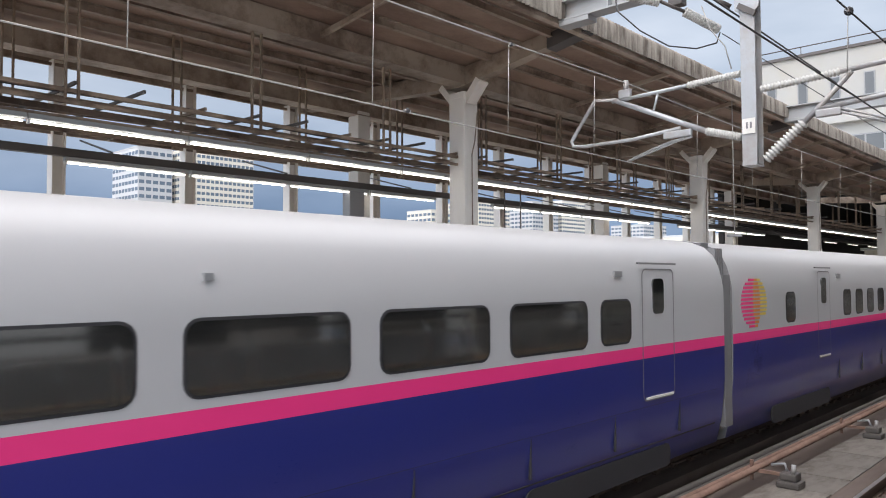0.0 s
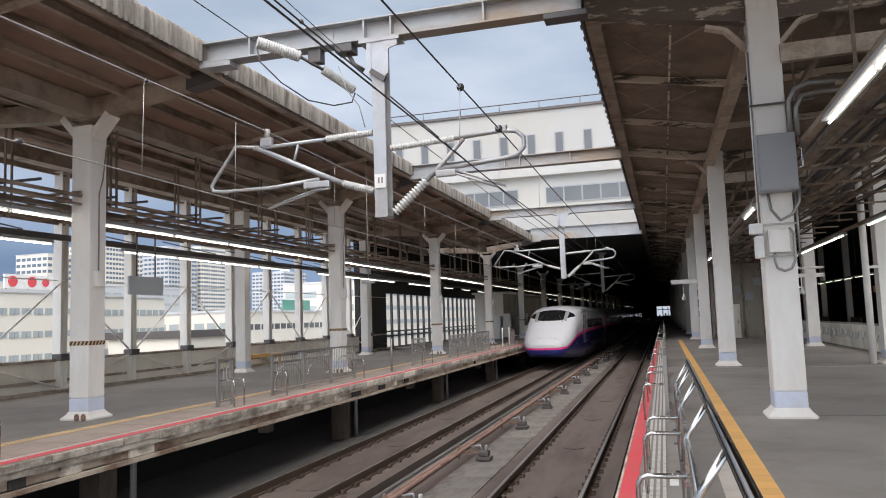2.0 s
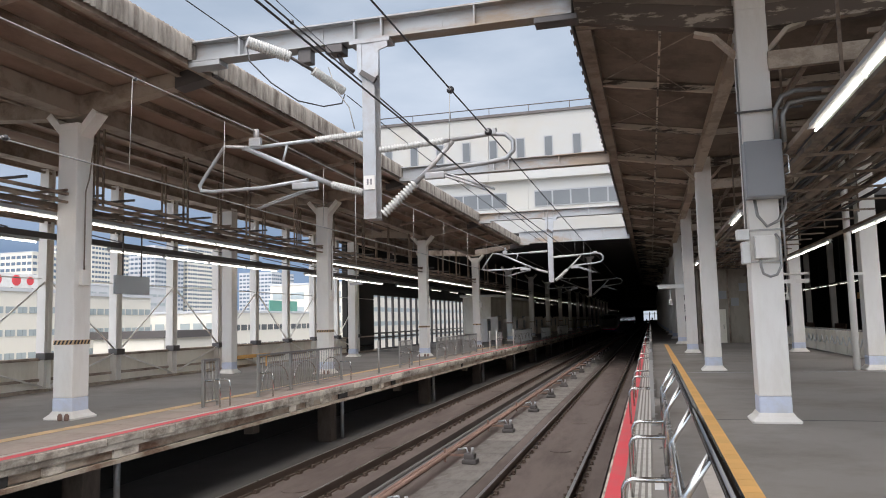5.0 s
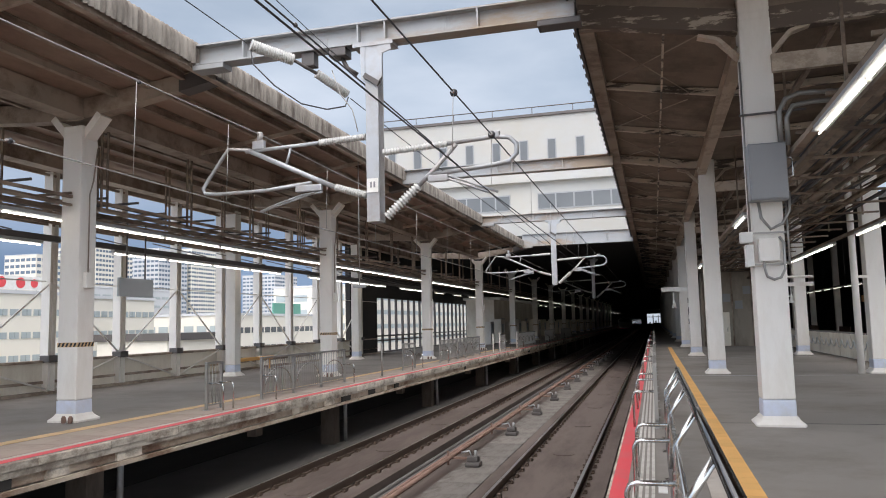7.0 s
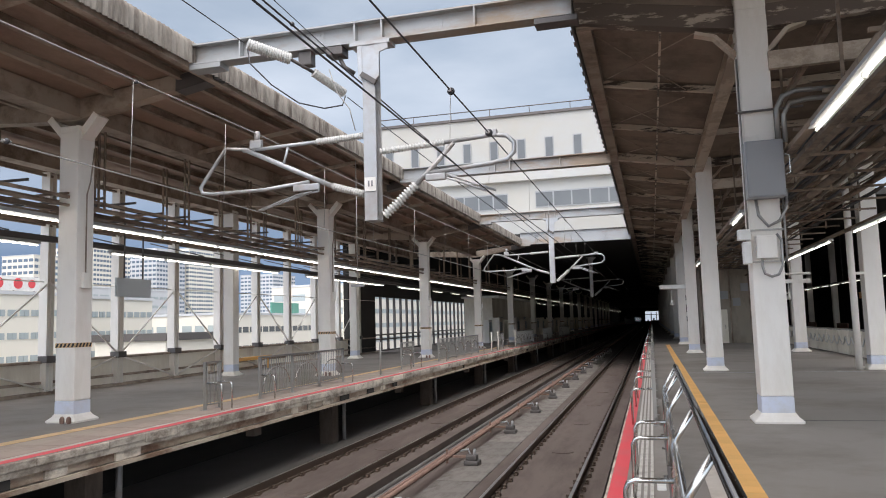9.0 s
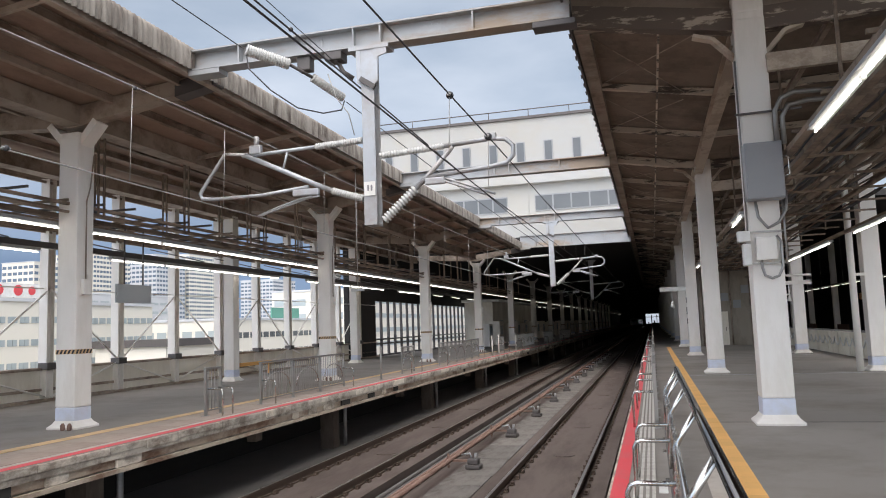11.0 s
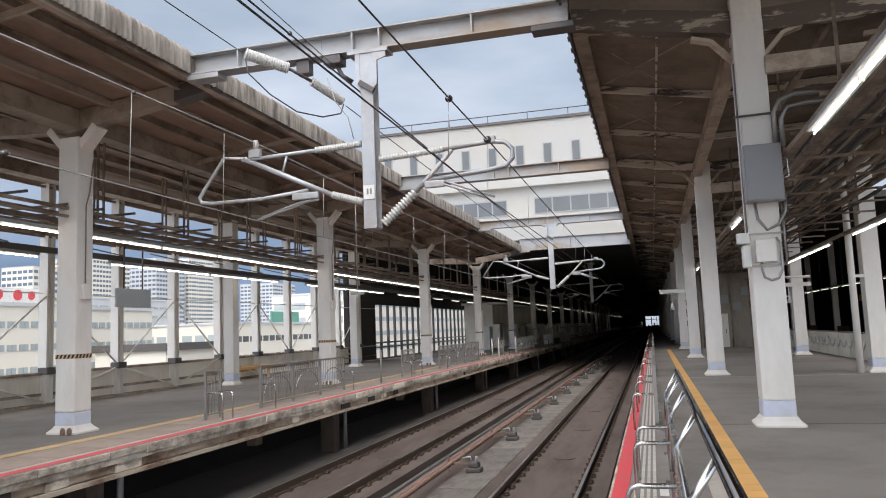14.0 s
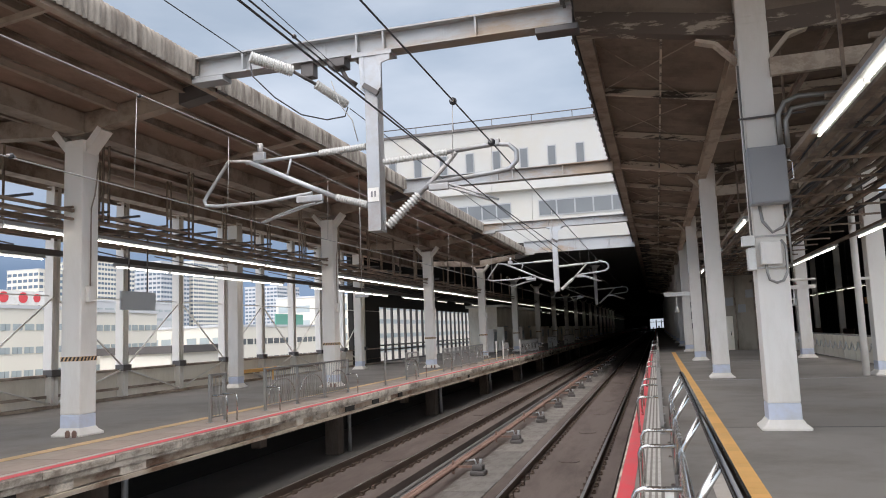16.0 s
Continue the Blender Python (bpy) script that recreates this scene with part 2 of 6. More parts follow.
M_EDGETILE = mat("beige_edge_paving", (0.4, 0.33, 0.275), 0.85, var=0.15, scale=1.5, stain=(0.25, 0.19, 0.15), amount=0.6, per_piece=0.08)
M_HANDRAIL = mat("dark_polished_tube", (0.16, 0.16, 0.165), 0.16, metal=1.0, var=0.08, scale=3)
M_PEEL = mat("peeling_beam_paint", (0.6, 0.52, 0.42), 0.7, var=0.18, scale=2.6, stain=(0.05, 0.038, 0.03), amount=0.92, stretch=(0.45, 1.5, 2.2), ramp=(0.5, 0.55))
M_PEELDK = mat("bare_dark_beam_with_paint_flakes", (0.13, 0.1, 0.08), 0.7, var=0.2, scale=2.6, stain=(0.5, 0.43, 0.35), amount=0.85, stretch=(0.6, 1.5, 2.4), ramp=(0.52, 0.56))
M_BEAMLT = mat("beige_beam_paint", (0.52, 0.44, 0.35), 0.65, var=0.16, scale=1.6, stain=(0.22, 0.15, 0.1), amount=0.5, stretch=(1, 0.5, 1.4), ramp=(0.48, 0.56))
M_SMOKE = glass("smoked_clear_panel", (0.25, 0.27, 0.28), 0.08, 0.22)
M_ROOMWALL = mat("brown_grey_room_panel", (0.33, 0.29, 0.235), 0.7, var=0.15, scale=1.2, stain=(0.13, 0.11, 0.09), amount=0.6, stretch=(1, 1, 0.35))
M_GREEN = mat("green_sign", (0.1, 0.3, 0.23), 0.5, var=0.05)


# ================= building blocks =================
def box(bm, x0, x1, y0, y1, z0, z1, mi=0):
    v = [bm.verts.new(p) for p in ((x0, y0, z0), (x1, y0, z0), (x1, y1, z0), (x0, y1, z0), (x0, y0, z1), (x1, y0, z1), (x1, y1, z1), (x0, y1, z1))]
    for q in ((3, 2, 1, 0), (4, 5, 6, 7), (0, 1, 5, 4), (1, 2, 6, 5), (2, 3, 7, 6), (3, 0, 4, 7)):
        bm.faces.new([v[i] for i in q]).material_index = mi


def bevelled(bm, x0, x1, y0, y1, z0, z1, r=0.02):
    b2 = bmesh.new()
    box(b2, x0, x1, y0, y1, z0, z1)
    bmesh.ops.bevel(b2, geom=b2.edges[:], offset=r, segments=2, affect="EDGES", profile=0.6)
    merge(bm, b2)


def merge(bm, b2):
    me = bpy.data.meshes.new("tmp")
    b2.to_mesh(me)
    b2.free()
    bm.from_mesh(me)
    bpy.data.meshes.remove(me)


def tube(bm, pts, r, n=8, cap=True):
    """A round bar along a line of points."""
    pts = [Vector(p) for p in pts]
    rings = []
    for i, p in enumerate(pts):
        d = (pts[min(i + 1, len(pts) - 1)] - pts[max(i - 1, 0)]).normalized()
        a = d.orthogonal().normalized() if i == 0 else None
        if a is None:
            a = prev - d * prev.dot(d)
            a.normalize()
        prev = a
        b = d.cross(a)
        rr = r[i] if isinstance(r, (list, tuple)) else r
        rings.append([bm.verts.new(p + (a * math.cos(k * math.tau / n) + b * math.sin(k * math.tau / n)) * rr) for k in range(n)])
    for u, w in zip(rings, rings[1:]):
        for k in range(n):
            f = bm.faces.new((u[k], u[(k + 1) % n], w[(k + 1) % n], w[k]))
            f.smooth = True
    if cap:
        bm.faces.new(rings[0][::-1])
        bm.faces.new(rings[-1])


def beam(bm, p, q, w, h):
    """A rectangular bar from p to q; w across, h upwards."""
    p, q = Vector(p), Vector(q)
    d = (q - p).normalized()
    up = Vector((0, 0, 1)) if abs(d.z) < 0.95 else Vector((0, 1, 0))
    s = d.cross(up).normalized() * w / 2
    t = s.cross(d).normalized() * h / 2
    v = [bm.verts.new(o + s * a + t * b) for o in (p, q) for a, b in ((-1, -1), (1, -1), (1, 1), (-1, 1))]
    for f in ((0, 1, 2, 3), (7, 6, 5, 4), (0, 4, 5, 1), (1, 5, 6, 2), (2, 6, 7, 3), (3, 7, 4, 0)):
        bm.faces.new([v[i] for i in f])


def ibeam_x(bm, x0, x1, y, z0, z1, w=0.3, t=0.03):
    """A rolled girder along x."""
    box(bm, x0, x1, y - w / 2, y + w / 2, z0, z0 + t)
    box(bm, x0, x1, y - w / 2, y + w / 2, z1 - t, z1)
    box(bm, x0, x1, y - t / 2, y + t / 2, z0 + t, z1 - t)


def ibeam_y(bm, x, y0, y1, z0, z1, w=0.3, t=0.03):
    box(bm, x - w / 2, x + w / 2, y0, y1, z0, z0 + t)
    box(bm, x - w / 2, x + w / 2, y0, y1, z1 - t, z1)
    box(bm, x - t / 2, x + t / 2, y0, y1, z0 + t, z1 - t)


def mesh(name, bm, *mats):
    me = bpy.data.meshes.new(name)
    bmesh.ops.recalc_face_normals(bm, faces=bm.faces[:])
    bm.to_mesh(me)
    bm.free()
    for m in mats:
        me.materials.append(m)
    return me


def part(name, bm, mats, parent=None, label="", at=None):
    """One mesh object, under its thing if that is given."""
    ob = new(name, mesh(name, bm, *(mats if isinstance(mats, (list, tuple)) else (mats,))))
    if parent:
        ob.parent = parent
    if at is not None:
        ob.matrix_basis = at
    if label:
        ob["label"] = label
    return ob


def thing(name, label, category, at=None, group="", kind=""):
    ob = new(name)
    ob.empty_display_size = 0.2
    if at is not None:
        ob.matrix_basis = at
    return tagged(ob, label, category, group, kind)


def structure(name, bm, mats, label, category):
    return tagged(part(name, bm, mats), label, category, kind="structure")


RAIL_Z = -1.25       # rail head below the platform
SLAB_Z = -1.43
TX_FAR, TX_NEAR = -6.8, -2.25                     # track centres

Y0, Y1, YCOV = -30.0, 430.0, 49.2   # ends of the station, start of the part under the building
Y0C = -4.0   # end of the canopies behind the eye
BAYS = [12.82 + 12.4 * k for k in range(-3, 20)]

# ================= ground, tracks and platforms =================
bm = bmesh.new()
box(bm, -2500, 2500, -2500, 2500, -11.6, -11.0)
structure("ground", bm, M_CITYGROUND, "grey city ground far below the station", "ground")

bm = bmesh.new()
box(bm, -17.6, 25, Y0, 640, -2.6, -1.8)
structure("viaduct_deck", bm, M_PIT, "dark dirty deck under the tracks and platforms", "ground")

for cx, nm in ((TX_FAR, "far"), (TX_NEAR, "near")):
    bm = bmesh.new()
    box(bm, cx - 1.22, cx + 1.22, Y0, 620, -1.8, SLAB_Z)
    structure("track_bed", bm, M_SLAB, "brown stained concrete slab track bed", "track bed")
    tr = thing("railway_track", "pair of rusty steel rails with clips on a concrete slab", "railway track", kind="structure")
    for sx in (-0.75, 0.75):
        bm = bmesh.new()
        x = cx + sx
        box(bm, x - 0.07, x + 0.07, Y0, 620, SLAB_Z, SLAB_Z + 0.03)
        box(bm, x - 0.012, x + 0.012, Y0, 620, SLAB_Z + 0.03, RAIL_Z - 0.04)
        box(bm, x - 0.035, x + 0.035, Y0, 620, RAIL_Z - 0.04, RAIL_Z - 0.004)
        box(bm, x - 0.028, x + 0.028, Y0, 620, RAIL_Z - 0.004, RAIL_Z, 1)
        part("rail", bm, (M_RAIL, M_RAILTOP), tr)
    bm = bmesh.new()
    for k in range(150):
        y = 2 + k * 0.625
        for sx in (-0.75, 0.75):
            x = cx + sx
            box(bm, x - 0.15, x + 0.15, y - 0.08, y + 0.08, SLAB_Z, SLAB_Z + 0.03)
            for e in (-0.12, 0.12):
                box(bm, x + e - 0.03, x + e + 0.03, y - 0.05, y + 0.05, SLAB_Z + 0.03, SLAB_Z + 0.075)
    tagged(part("rail_clips", bm, M_RAIL, tr), kind="stuff")
    # round slab stoppers between the rails
    for k in range(12):
        bm = bmesh.new()
        y = 8.6 + k * 5
        tube(bm, [(cx, y, SLAB_Z - 0.02), (cx, y, SLAB_Z + 0.02)], 0.26, 20)
        part("slab_stopper", bm, M_SLAB, tr)

# strip between the two tracks: cable trough, lids, pipes
bm = bmesh.new()
box(bm, -5.4, -3.55, Y0, 620, -1.8, -1.55)
structure("track_divider", bm, M_SLAB, "dirty concrete strip between the two tracks", "concrete strip")
trough = thing("cable_trough", "row of grey concrete cable trough lids between tracks", "cable trough", kind="structure")
lidme = None
for k in range(-11, 110):
    y = 2 + k * 1.0
    if lidme is None:
        bm = bmesh.new()
        bevelled(bm, -0.46, 0.46, 0.006, 0.99, -0.09, 0.05, 0.01)
        lidme = mesh("trough_lid", bm, M_TROUGH)
    ob = new("trough_lid", lidme)
    ob.parent = trough
    ob.matrix_basis = pose(-3.94 + random.uniform(-0.008, 0.008), y, -1.475 + random.uniform(-0.006, 0.006))
for x, z, r, m, nm, lb in ((-4.56, -1.22, 0.05, M_RUST, "pipe", "long rusty brown pipe along the tracks"), (-4.74, -1.27, 0.04, M_RUST, "pipe", "long rusty brown pipe along the tracks"), (-5.0, -1.42, 0.06, M_STEELDK, "cable_bundle", "dark cable bundle along the tracks"), (-5.2, -1.44, 0.06, M_STEELDK, "cable_bundle", "dark cable bundle along the tracks")):
    bm = bmesh.new()
    tube(bm, [(x, Y0, z), (x, 300, z)], r, 8)
    tagged(part(nm, bm, m), lb, nm.replace("_", " "), kind="structure")


def pipe_stand():
    t = thing("pipe_stand", "small dark rusty bracket carrying pipes beside the cable trough", "bracket", group="pipe brackets")
    bm = bmesh.new()
    bevelled(bm, -0.17, 0.17, -0.16, 0.16, -0.225, -0.12, 0.03)
    bevelled(bm, -0.13, 0.12, -0.12, 0.12, -0.12, 0.0, 0.03)
    part("foot", bm, M_STEELDK, t)
    bm = bmesh.new()
    beam(bm, (-0.62, 0, -0.05), (0.1, 0, -0.05), 0.06, 0.05)
    beam(bm, (-0.6, 0.05, -0.22), (-0.6, 0.05, 0.09), 0.05, 0.04)
    part("arm", bm, M_RUST, t)
    bm = bmesh.new()
    tube(bm, [(0.06, -0.06, -0.02), (0.07, -0.06, 0.13)], 0.035, 8)
    tube(bm, [(-0.06, 0.06, -0.02), (-0.1, 0.06, 0.1), (-0.3, 0.06, 0.06)], 0.022, 8)
    part("lug", bm, M_STEEL, t, "worn bright lug")
    return t


ps = pipe_stand()
ps.matrix_basis = pose(-4.05, 12.0, -1.2)
for k in range(1, 14):
    copy_thing(ps, pose(-4.05, 12.0 + 4.75 * k, -1.2))


def platform(x0, x1, edge, inward, name, label):
    """Platform slab whose edge towards the track is at x = edge; inward is +1 or -1."""
    bm = bmesh.new()
    e = edge
    lo, hi = (x0, e - 0.02) if inward < 0 else (e + 0.02, x1)
    box(bm, lo, hi, Y0, Y1, -0.2, 0.0)
    f = structure(name, bm, (M_ASPH,), label, "platform")
    return f


platform(-17.3, -8.6, -8.6, -1, "platform_floor_far", "grey asphalt platform floor across the tracks")
platform(-0.53, 8.8, -0.53, 1, "platform_floor_near", "grey asphalt platform floor with dull patches")
for x0, x1, nm in ((-9.0, -8.58, "platform_edge_beam_far"), (-0.55, -0.1, "platform_edge_beam_near")):
    bm = bmesh.new()
    box(bm, x0, x1, Y0, Y1, -0.21, -0.006)
    if x0 < -5:
        box(bm, x0 + 0.06, x1 - 0.2, Y0, Y1, -0.45, -0.21)
    else:
        box(bm, x0 + 0.2, x1 - 0.06, Y0, Y1, -0.45, -0.21)
    structure(nm, bm, M_CONC, "stained concrete platform edge beam with streaks", "platform edge")
edge = thing("edge_stones", "row of stained concrete edge blocks of the far platform", "edge blocks", kind="structure")
y = 0.0
while y < 90:
    w = random.choice((0.9, 1.2, 1.5, 1.8))
    bm = bmesh.new()
    bevelled(bm, -8.7, -8.565 + random.uniform(-0.008, 0.008), y + 0.008, y + w - 0.008, -0.12 - random.choice((0, 0, 0.015, 0.04)), -0.003, 0.014)
    part("block", bm, M_CONC, edge)
    if random.random() < 0.45:
        bm = bmesh.new()
        bevelled(bm, -8.72, -8.6, y + 0.2, y + 0.2 + random.uniform(0.2, 0.7), -0.36, -0.2, 0.012)
        part("bracket", bm, M_CONC if random.random() < 0.6 else M_DARK, edge)
    y += w
bm = bmesh.new()
box(bm, -8.62, -8.56, Y0, Y1, -0.44, -0.37)
box(bm, -8.72, -8.645, Y0, Y1, -0.35, -0.215)
box(bm, -8.9, -8.62, Y0, Y1, -0.44, -0.425)
structure("edge_pipe", bm, M_ANGLE, "rusty beige steel angle under the platform edge", "steel angle")
# edge markings
for x0, x1, m, nm, lb in ((-8.86, -8.68, M_RED, "red_edge_line", "faded red painted line along the platform edge"), (-0.52, -0.355, M_RED, "red_edge_line", "bright red painted line along the platform edge"), (-9.0, -8.87, M_TILE, "edge_line", "pale concrete strip along the platform edge")):
    bm = bmesh.new()
    box(bm, x0, x1, Y0, Y1, -0.002, 0.005)
    structure(nm, bm, m, lb, "floor line")


def tiles(nm, lb, x0, w, y0, count, pitch, m, ribs=0, rib=None):
    t = thing(nm, lb, "tactile paving", kind="structure")
    bm = bmesh.new()
    box(bm, 0.004, w - 0.004, 0.003, pitch - 0.003, 0, 0.006)
    for k in range(ribs):
        rx = w * (k + 0.5) / ribs
        for j in range(2):
            box(bm, rx - w / ribs * 0.27, rx + w / ribs * 0.27, pitch * (0.04 + 0.5 * j), pitch * (0.46 + 0.5 * j), 0.006, 0.014, 1)
    me = mesh("tile", bm, m, rib or m)
    for k in range(count):
        ob = new("tile", me)
        ob.parent = t
        ob.matrix_basis = pose(x0, y0 + k * pitch, random.uniform(0, 0.002))
    return t


tiles("tactile_paving_yellow", "worn orange-yellow tactile line on the platform", 0.745, 0.24, -9.0, 195, 0.3, M_YELLOW)
tiles("tactile_paving_far", "faded yellow tactile line on the far platform", -10.35, 0.28, -8, 210, 0.3, M_TACT)
tiles("ribbed_edge_strip", "pale ribbed anti-slip strip along the platform edge", -0.31, 0.25, -9.0, 148, 0.4, M_ASPH, ribs=4, rib=M_RIB)
# beige paving between the tactile line and the edge
pav = thing("edge_paving", "beige worn paving slabs along the far platform edge", "paving", kind="structure")
bm = bmesh.new()
box(bm, 0.004, 0.496, 0.004, 0.996, -0.01, 0.004)
pme = mesh("slab", bm, M_EDGETILE)
for k in range(-8, 62):
    for x in (-10.04, -9.54):
        ob = new("slab", pme)
        ob.parent = pav
        ob.matrix_basis = pose(x, k * 1.0, random.uniform(-0.001, 0.001))
# expansion joints across the near platform
for y in (13.6, 24.6, 36):
    bm = bmesh.new()
    box(bm, 1.0, 8.7, y - 0.02, y + 0.02, -0.01, 0.004)
    structure("floor_joint", bm, M_STEEL if y > 20 else M_STEELDK, "thin metal joint strip across the platform", "floor joint")


# piers under the far platform
def pier():
    t = thing("platform_pier", "stained concrete pier under the platform", "pier", group="platform piers", kind="structure")
    bm = bmesh.new()
    bevelled(bm, -0.22, 0.22, -0.22, 0.22, -1.59, 0, 0.02)
    box(bm, -0.3, 0.95, -0.16, 0.16, -0.14, 0.0)
    part("shaft", bm, M_PIERC, t)
    bm = bmesh.new()
    bevelled(bm, 0.62, 0.86, 4.4, 4.7, -0.5, -0.1, 0.02)
    part("drain_box", bm, M_PIERC, t)
    bm = bmesh.new()
    tube(bm, [(0.25, 0.6, -1.59), (0.25, 0.6, 0)], 0.06, 10)
    part("drain_pipe", bm, M_STEEL, t)
    return t


p0 = pier()
p0.matrix_basis = pose(-9.75, 11.3, -0.21)
for k in range(-2, 12):
    if k:
        copy_thing(p0, pose(-9.75, 11.3 + 10.4 * k, -0.21))
# added near-black wall stands in for the shaded depth under the platform
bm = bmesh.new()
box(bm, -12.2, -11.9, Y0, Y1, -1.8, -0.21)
structure("shade_wall_far", bm, M_DARK, "added near-black wall in place of the shaded depth below the far platform", "wall")
# same below the near platform, out of the camera's sight
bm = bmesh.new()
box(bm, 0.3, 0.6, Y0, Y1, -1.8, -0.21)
structure("shade_wall_near", bm, M_DARK, "unseen near-black wall added below the near platform", "wall")


# ================= columns =================
def platform_column(label, wide, top, arms):
    t = thing("platform_column", label, "column", group="platform columns")
    h = wide / 2
    bm = bmesh.new()
    bevelled(bm, -h, h, -h, h, 0.42, top, 0.03)
    part("shaft", bm, M_COLUMN, t)
    bm = bmesh.new()
    bevelled(bm, -h - 0.002, h + 0.002, -h - 0.002, h + 0.002, 0.1, 0.42, 0.03)
    part("painted_foot", bm, M_COLFOOT, t, "pale blue painted column foot")
    bm = bmesh.new()
    rings = []
    for r, z in ((h + 0.12, 0.0), (h + 0.125, 0.035), (h + 0.05, 0.1), (h + 0.012, 0.16)):
        c = r * 0.1
        rings.append([bm.verts.new((x, y, z)) for x, y in ((-r + c, -r), (r - c, -r), (r, -r + c), (r, r - c), (r - c, r), (-r + c, r), (-r, r - c), (-r, -r + c))])
    for a, b2 in zip(rings, rings[1:]):
        for k in range(8):
            bm.faces.new((a[k], a[(k + 1) % 8], b2[(k + 1) % 8], b2[k]))
    bm.faces.new(rings[0][::-1])
    bm.faces.new(rings[-1])
    part("base", bm, M_COLUMN, t, "flared mortar base")
    bm = bmesh.new()
    for s in (-1, 1) if arms else ():
        beam(bm, (s * h * 0.7, 0, top - 0.12), (s * arms * 0.82, 0, top + 0.34), wide * 0.7, 0.15)
    bevelled(bm, -h * 0.98, h * 0.98, -h * 0.98, h * 0.98, top - 0.05, top + 0.12, 0.03)
    part("capital", bm, M_COLUMN, t, "Y-shaped column head")
    return t


cl = platform_column("square white-painted concrete column with a Y-shaped head", 0.47, 5.9, 0.7)
bm = bmesh.new()
for k in range(5):
    for f in range(4):
        a = math.pi / 2 * f
        x = -0.235 + 0.47 * (k + 0.5) / 5
        v = [Vector((x - 0.045, -0.243, 1.48)), Vector((x + 0.005, -0.243, 1.48)), Vector((x + 0.045, -0.243, 1.56)), Vector((x - 0.005, -0.243, 1.56))]
        rot = Matrix.Rotation(a, 3, "Z")
        bm.faces.new([bm.verts.new(rot @ p) for p in v])
part("hazard_band", bm, M_BLACK, cl, "black and yellow hazard band")
bm = bmesh.new()
box(bm, -0.239, 0.239, -0.239, 0.239, 1.475, 1.565)
part("band", bm, M_TACT, cl, "faded yellow band")
cl.matrix_basis = pose(-11.36, BAYS[3], 0)
for y in BAYS[2:20]:
    if y != BAYS[3]:
        copy_thing(cl, pose(-11.36, y, 0))
cb = platform_column("square grey-beige column beside the outer wall", 0.42, 6.18, 0.0)
cb.matrix_basis = pose(-15.5, BAYS[3] + 0.4, 0)
for y in BAYS[2:6]:
    if y != BAYS[3]:
        copy_thing(cb, pose(-15.5, y + 0.4, 0))
cr = platform_column("square white-painted column on the near platform", 0.5, 6.8, 0.0)
NEARCOL = [13.5 + 12.2 * k for k in range(16)]
bm = bmesh.new()
bevelled(bm, -0.249, 0.249, -0.249, 0.249, 6.9, 7.8, 0.03)
cr.matrix_basis = pose(1.88, NEARCOL[0], 0)
for y in NEARCOL[1:]:
    copy_thing(cr, pose(1.88, y, 0))
for y in NEARCOL[:14]:
    copy_thing(cr, pose(6.5, y - 0.2, 0))
part("upper_shaft", bm, M_COLUMN, cr)


# ================= roofs =================
def soffit(x):
    return 6.62 + (0.11 if x > -11.25 else 0.04) * abs(x + 11.25)


bm = bmesh.new()
for xa, xb in ((-18.3, -11.25), (-11.25, -8.05)):
    v = [bm.verts.new(p) for p in ((xa, Y0C, soffit(xa)), (xb, Y0C, soffit(xb)), (xb, YCOV, soffit(xb)), (xa, YCOV, soffit(xa)), (xa, Y0C, soffit(xa) + 0.12), (xb, Y0C, soffit(xb) + 0.12), (xb, YCOV, soffit(xb) + 0.12), (xa, YCOV, soffit(xa) + 0.12))]
    for q in ((3, 2, 1, 0), (4, 5, 6, 7), (0, 1, 5, 4), (1, 2, 6, 5), (2, 3, 7, 6), (3, 0, 4, 7)):
        bm.faces.new([v[i] for i in q])
structure("canopy_roof_far", bm, M_SOFFIT, "brown stained canopy roof over the far platform", "roof")
# purlins, cross beams, edge fascia
cp = thing("canopy_frame_far", "weathered beige steel frame of the far canopy", "roof frame", kind="structure")
for x in (-18.2, -17.2, -16.3, -14.6, -13.6, -12.6, -10.4, -9.6, -8.8, -8.2):
    bm = bmesh.new()
    ibeam_y(bm, x, Y0C, YCOV, soffit(x) - 0.17, soffit(x) - 0.004, 0.1, 0.015)
    part("purlin", bm, M_BEAM, cp)
for x, z in ((-11.36, 6.2), (-15.5, 6.2)):
    bm = bmesh.new()
    box(bm, x - 0.17, x + 0.17, Y0C, YCOV, z, z + 0.4)
    box(bm, x - 0.22, x + 0.22, Y0C, YCOV, z - 0.02, z)
    part("main_beam", bm, M_BEAM, cp)
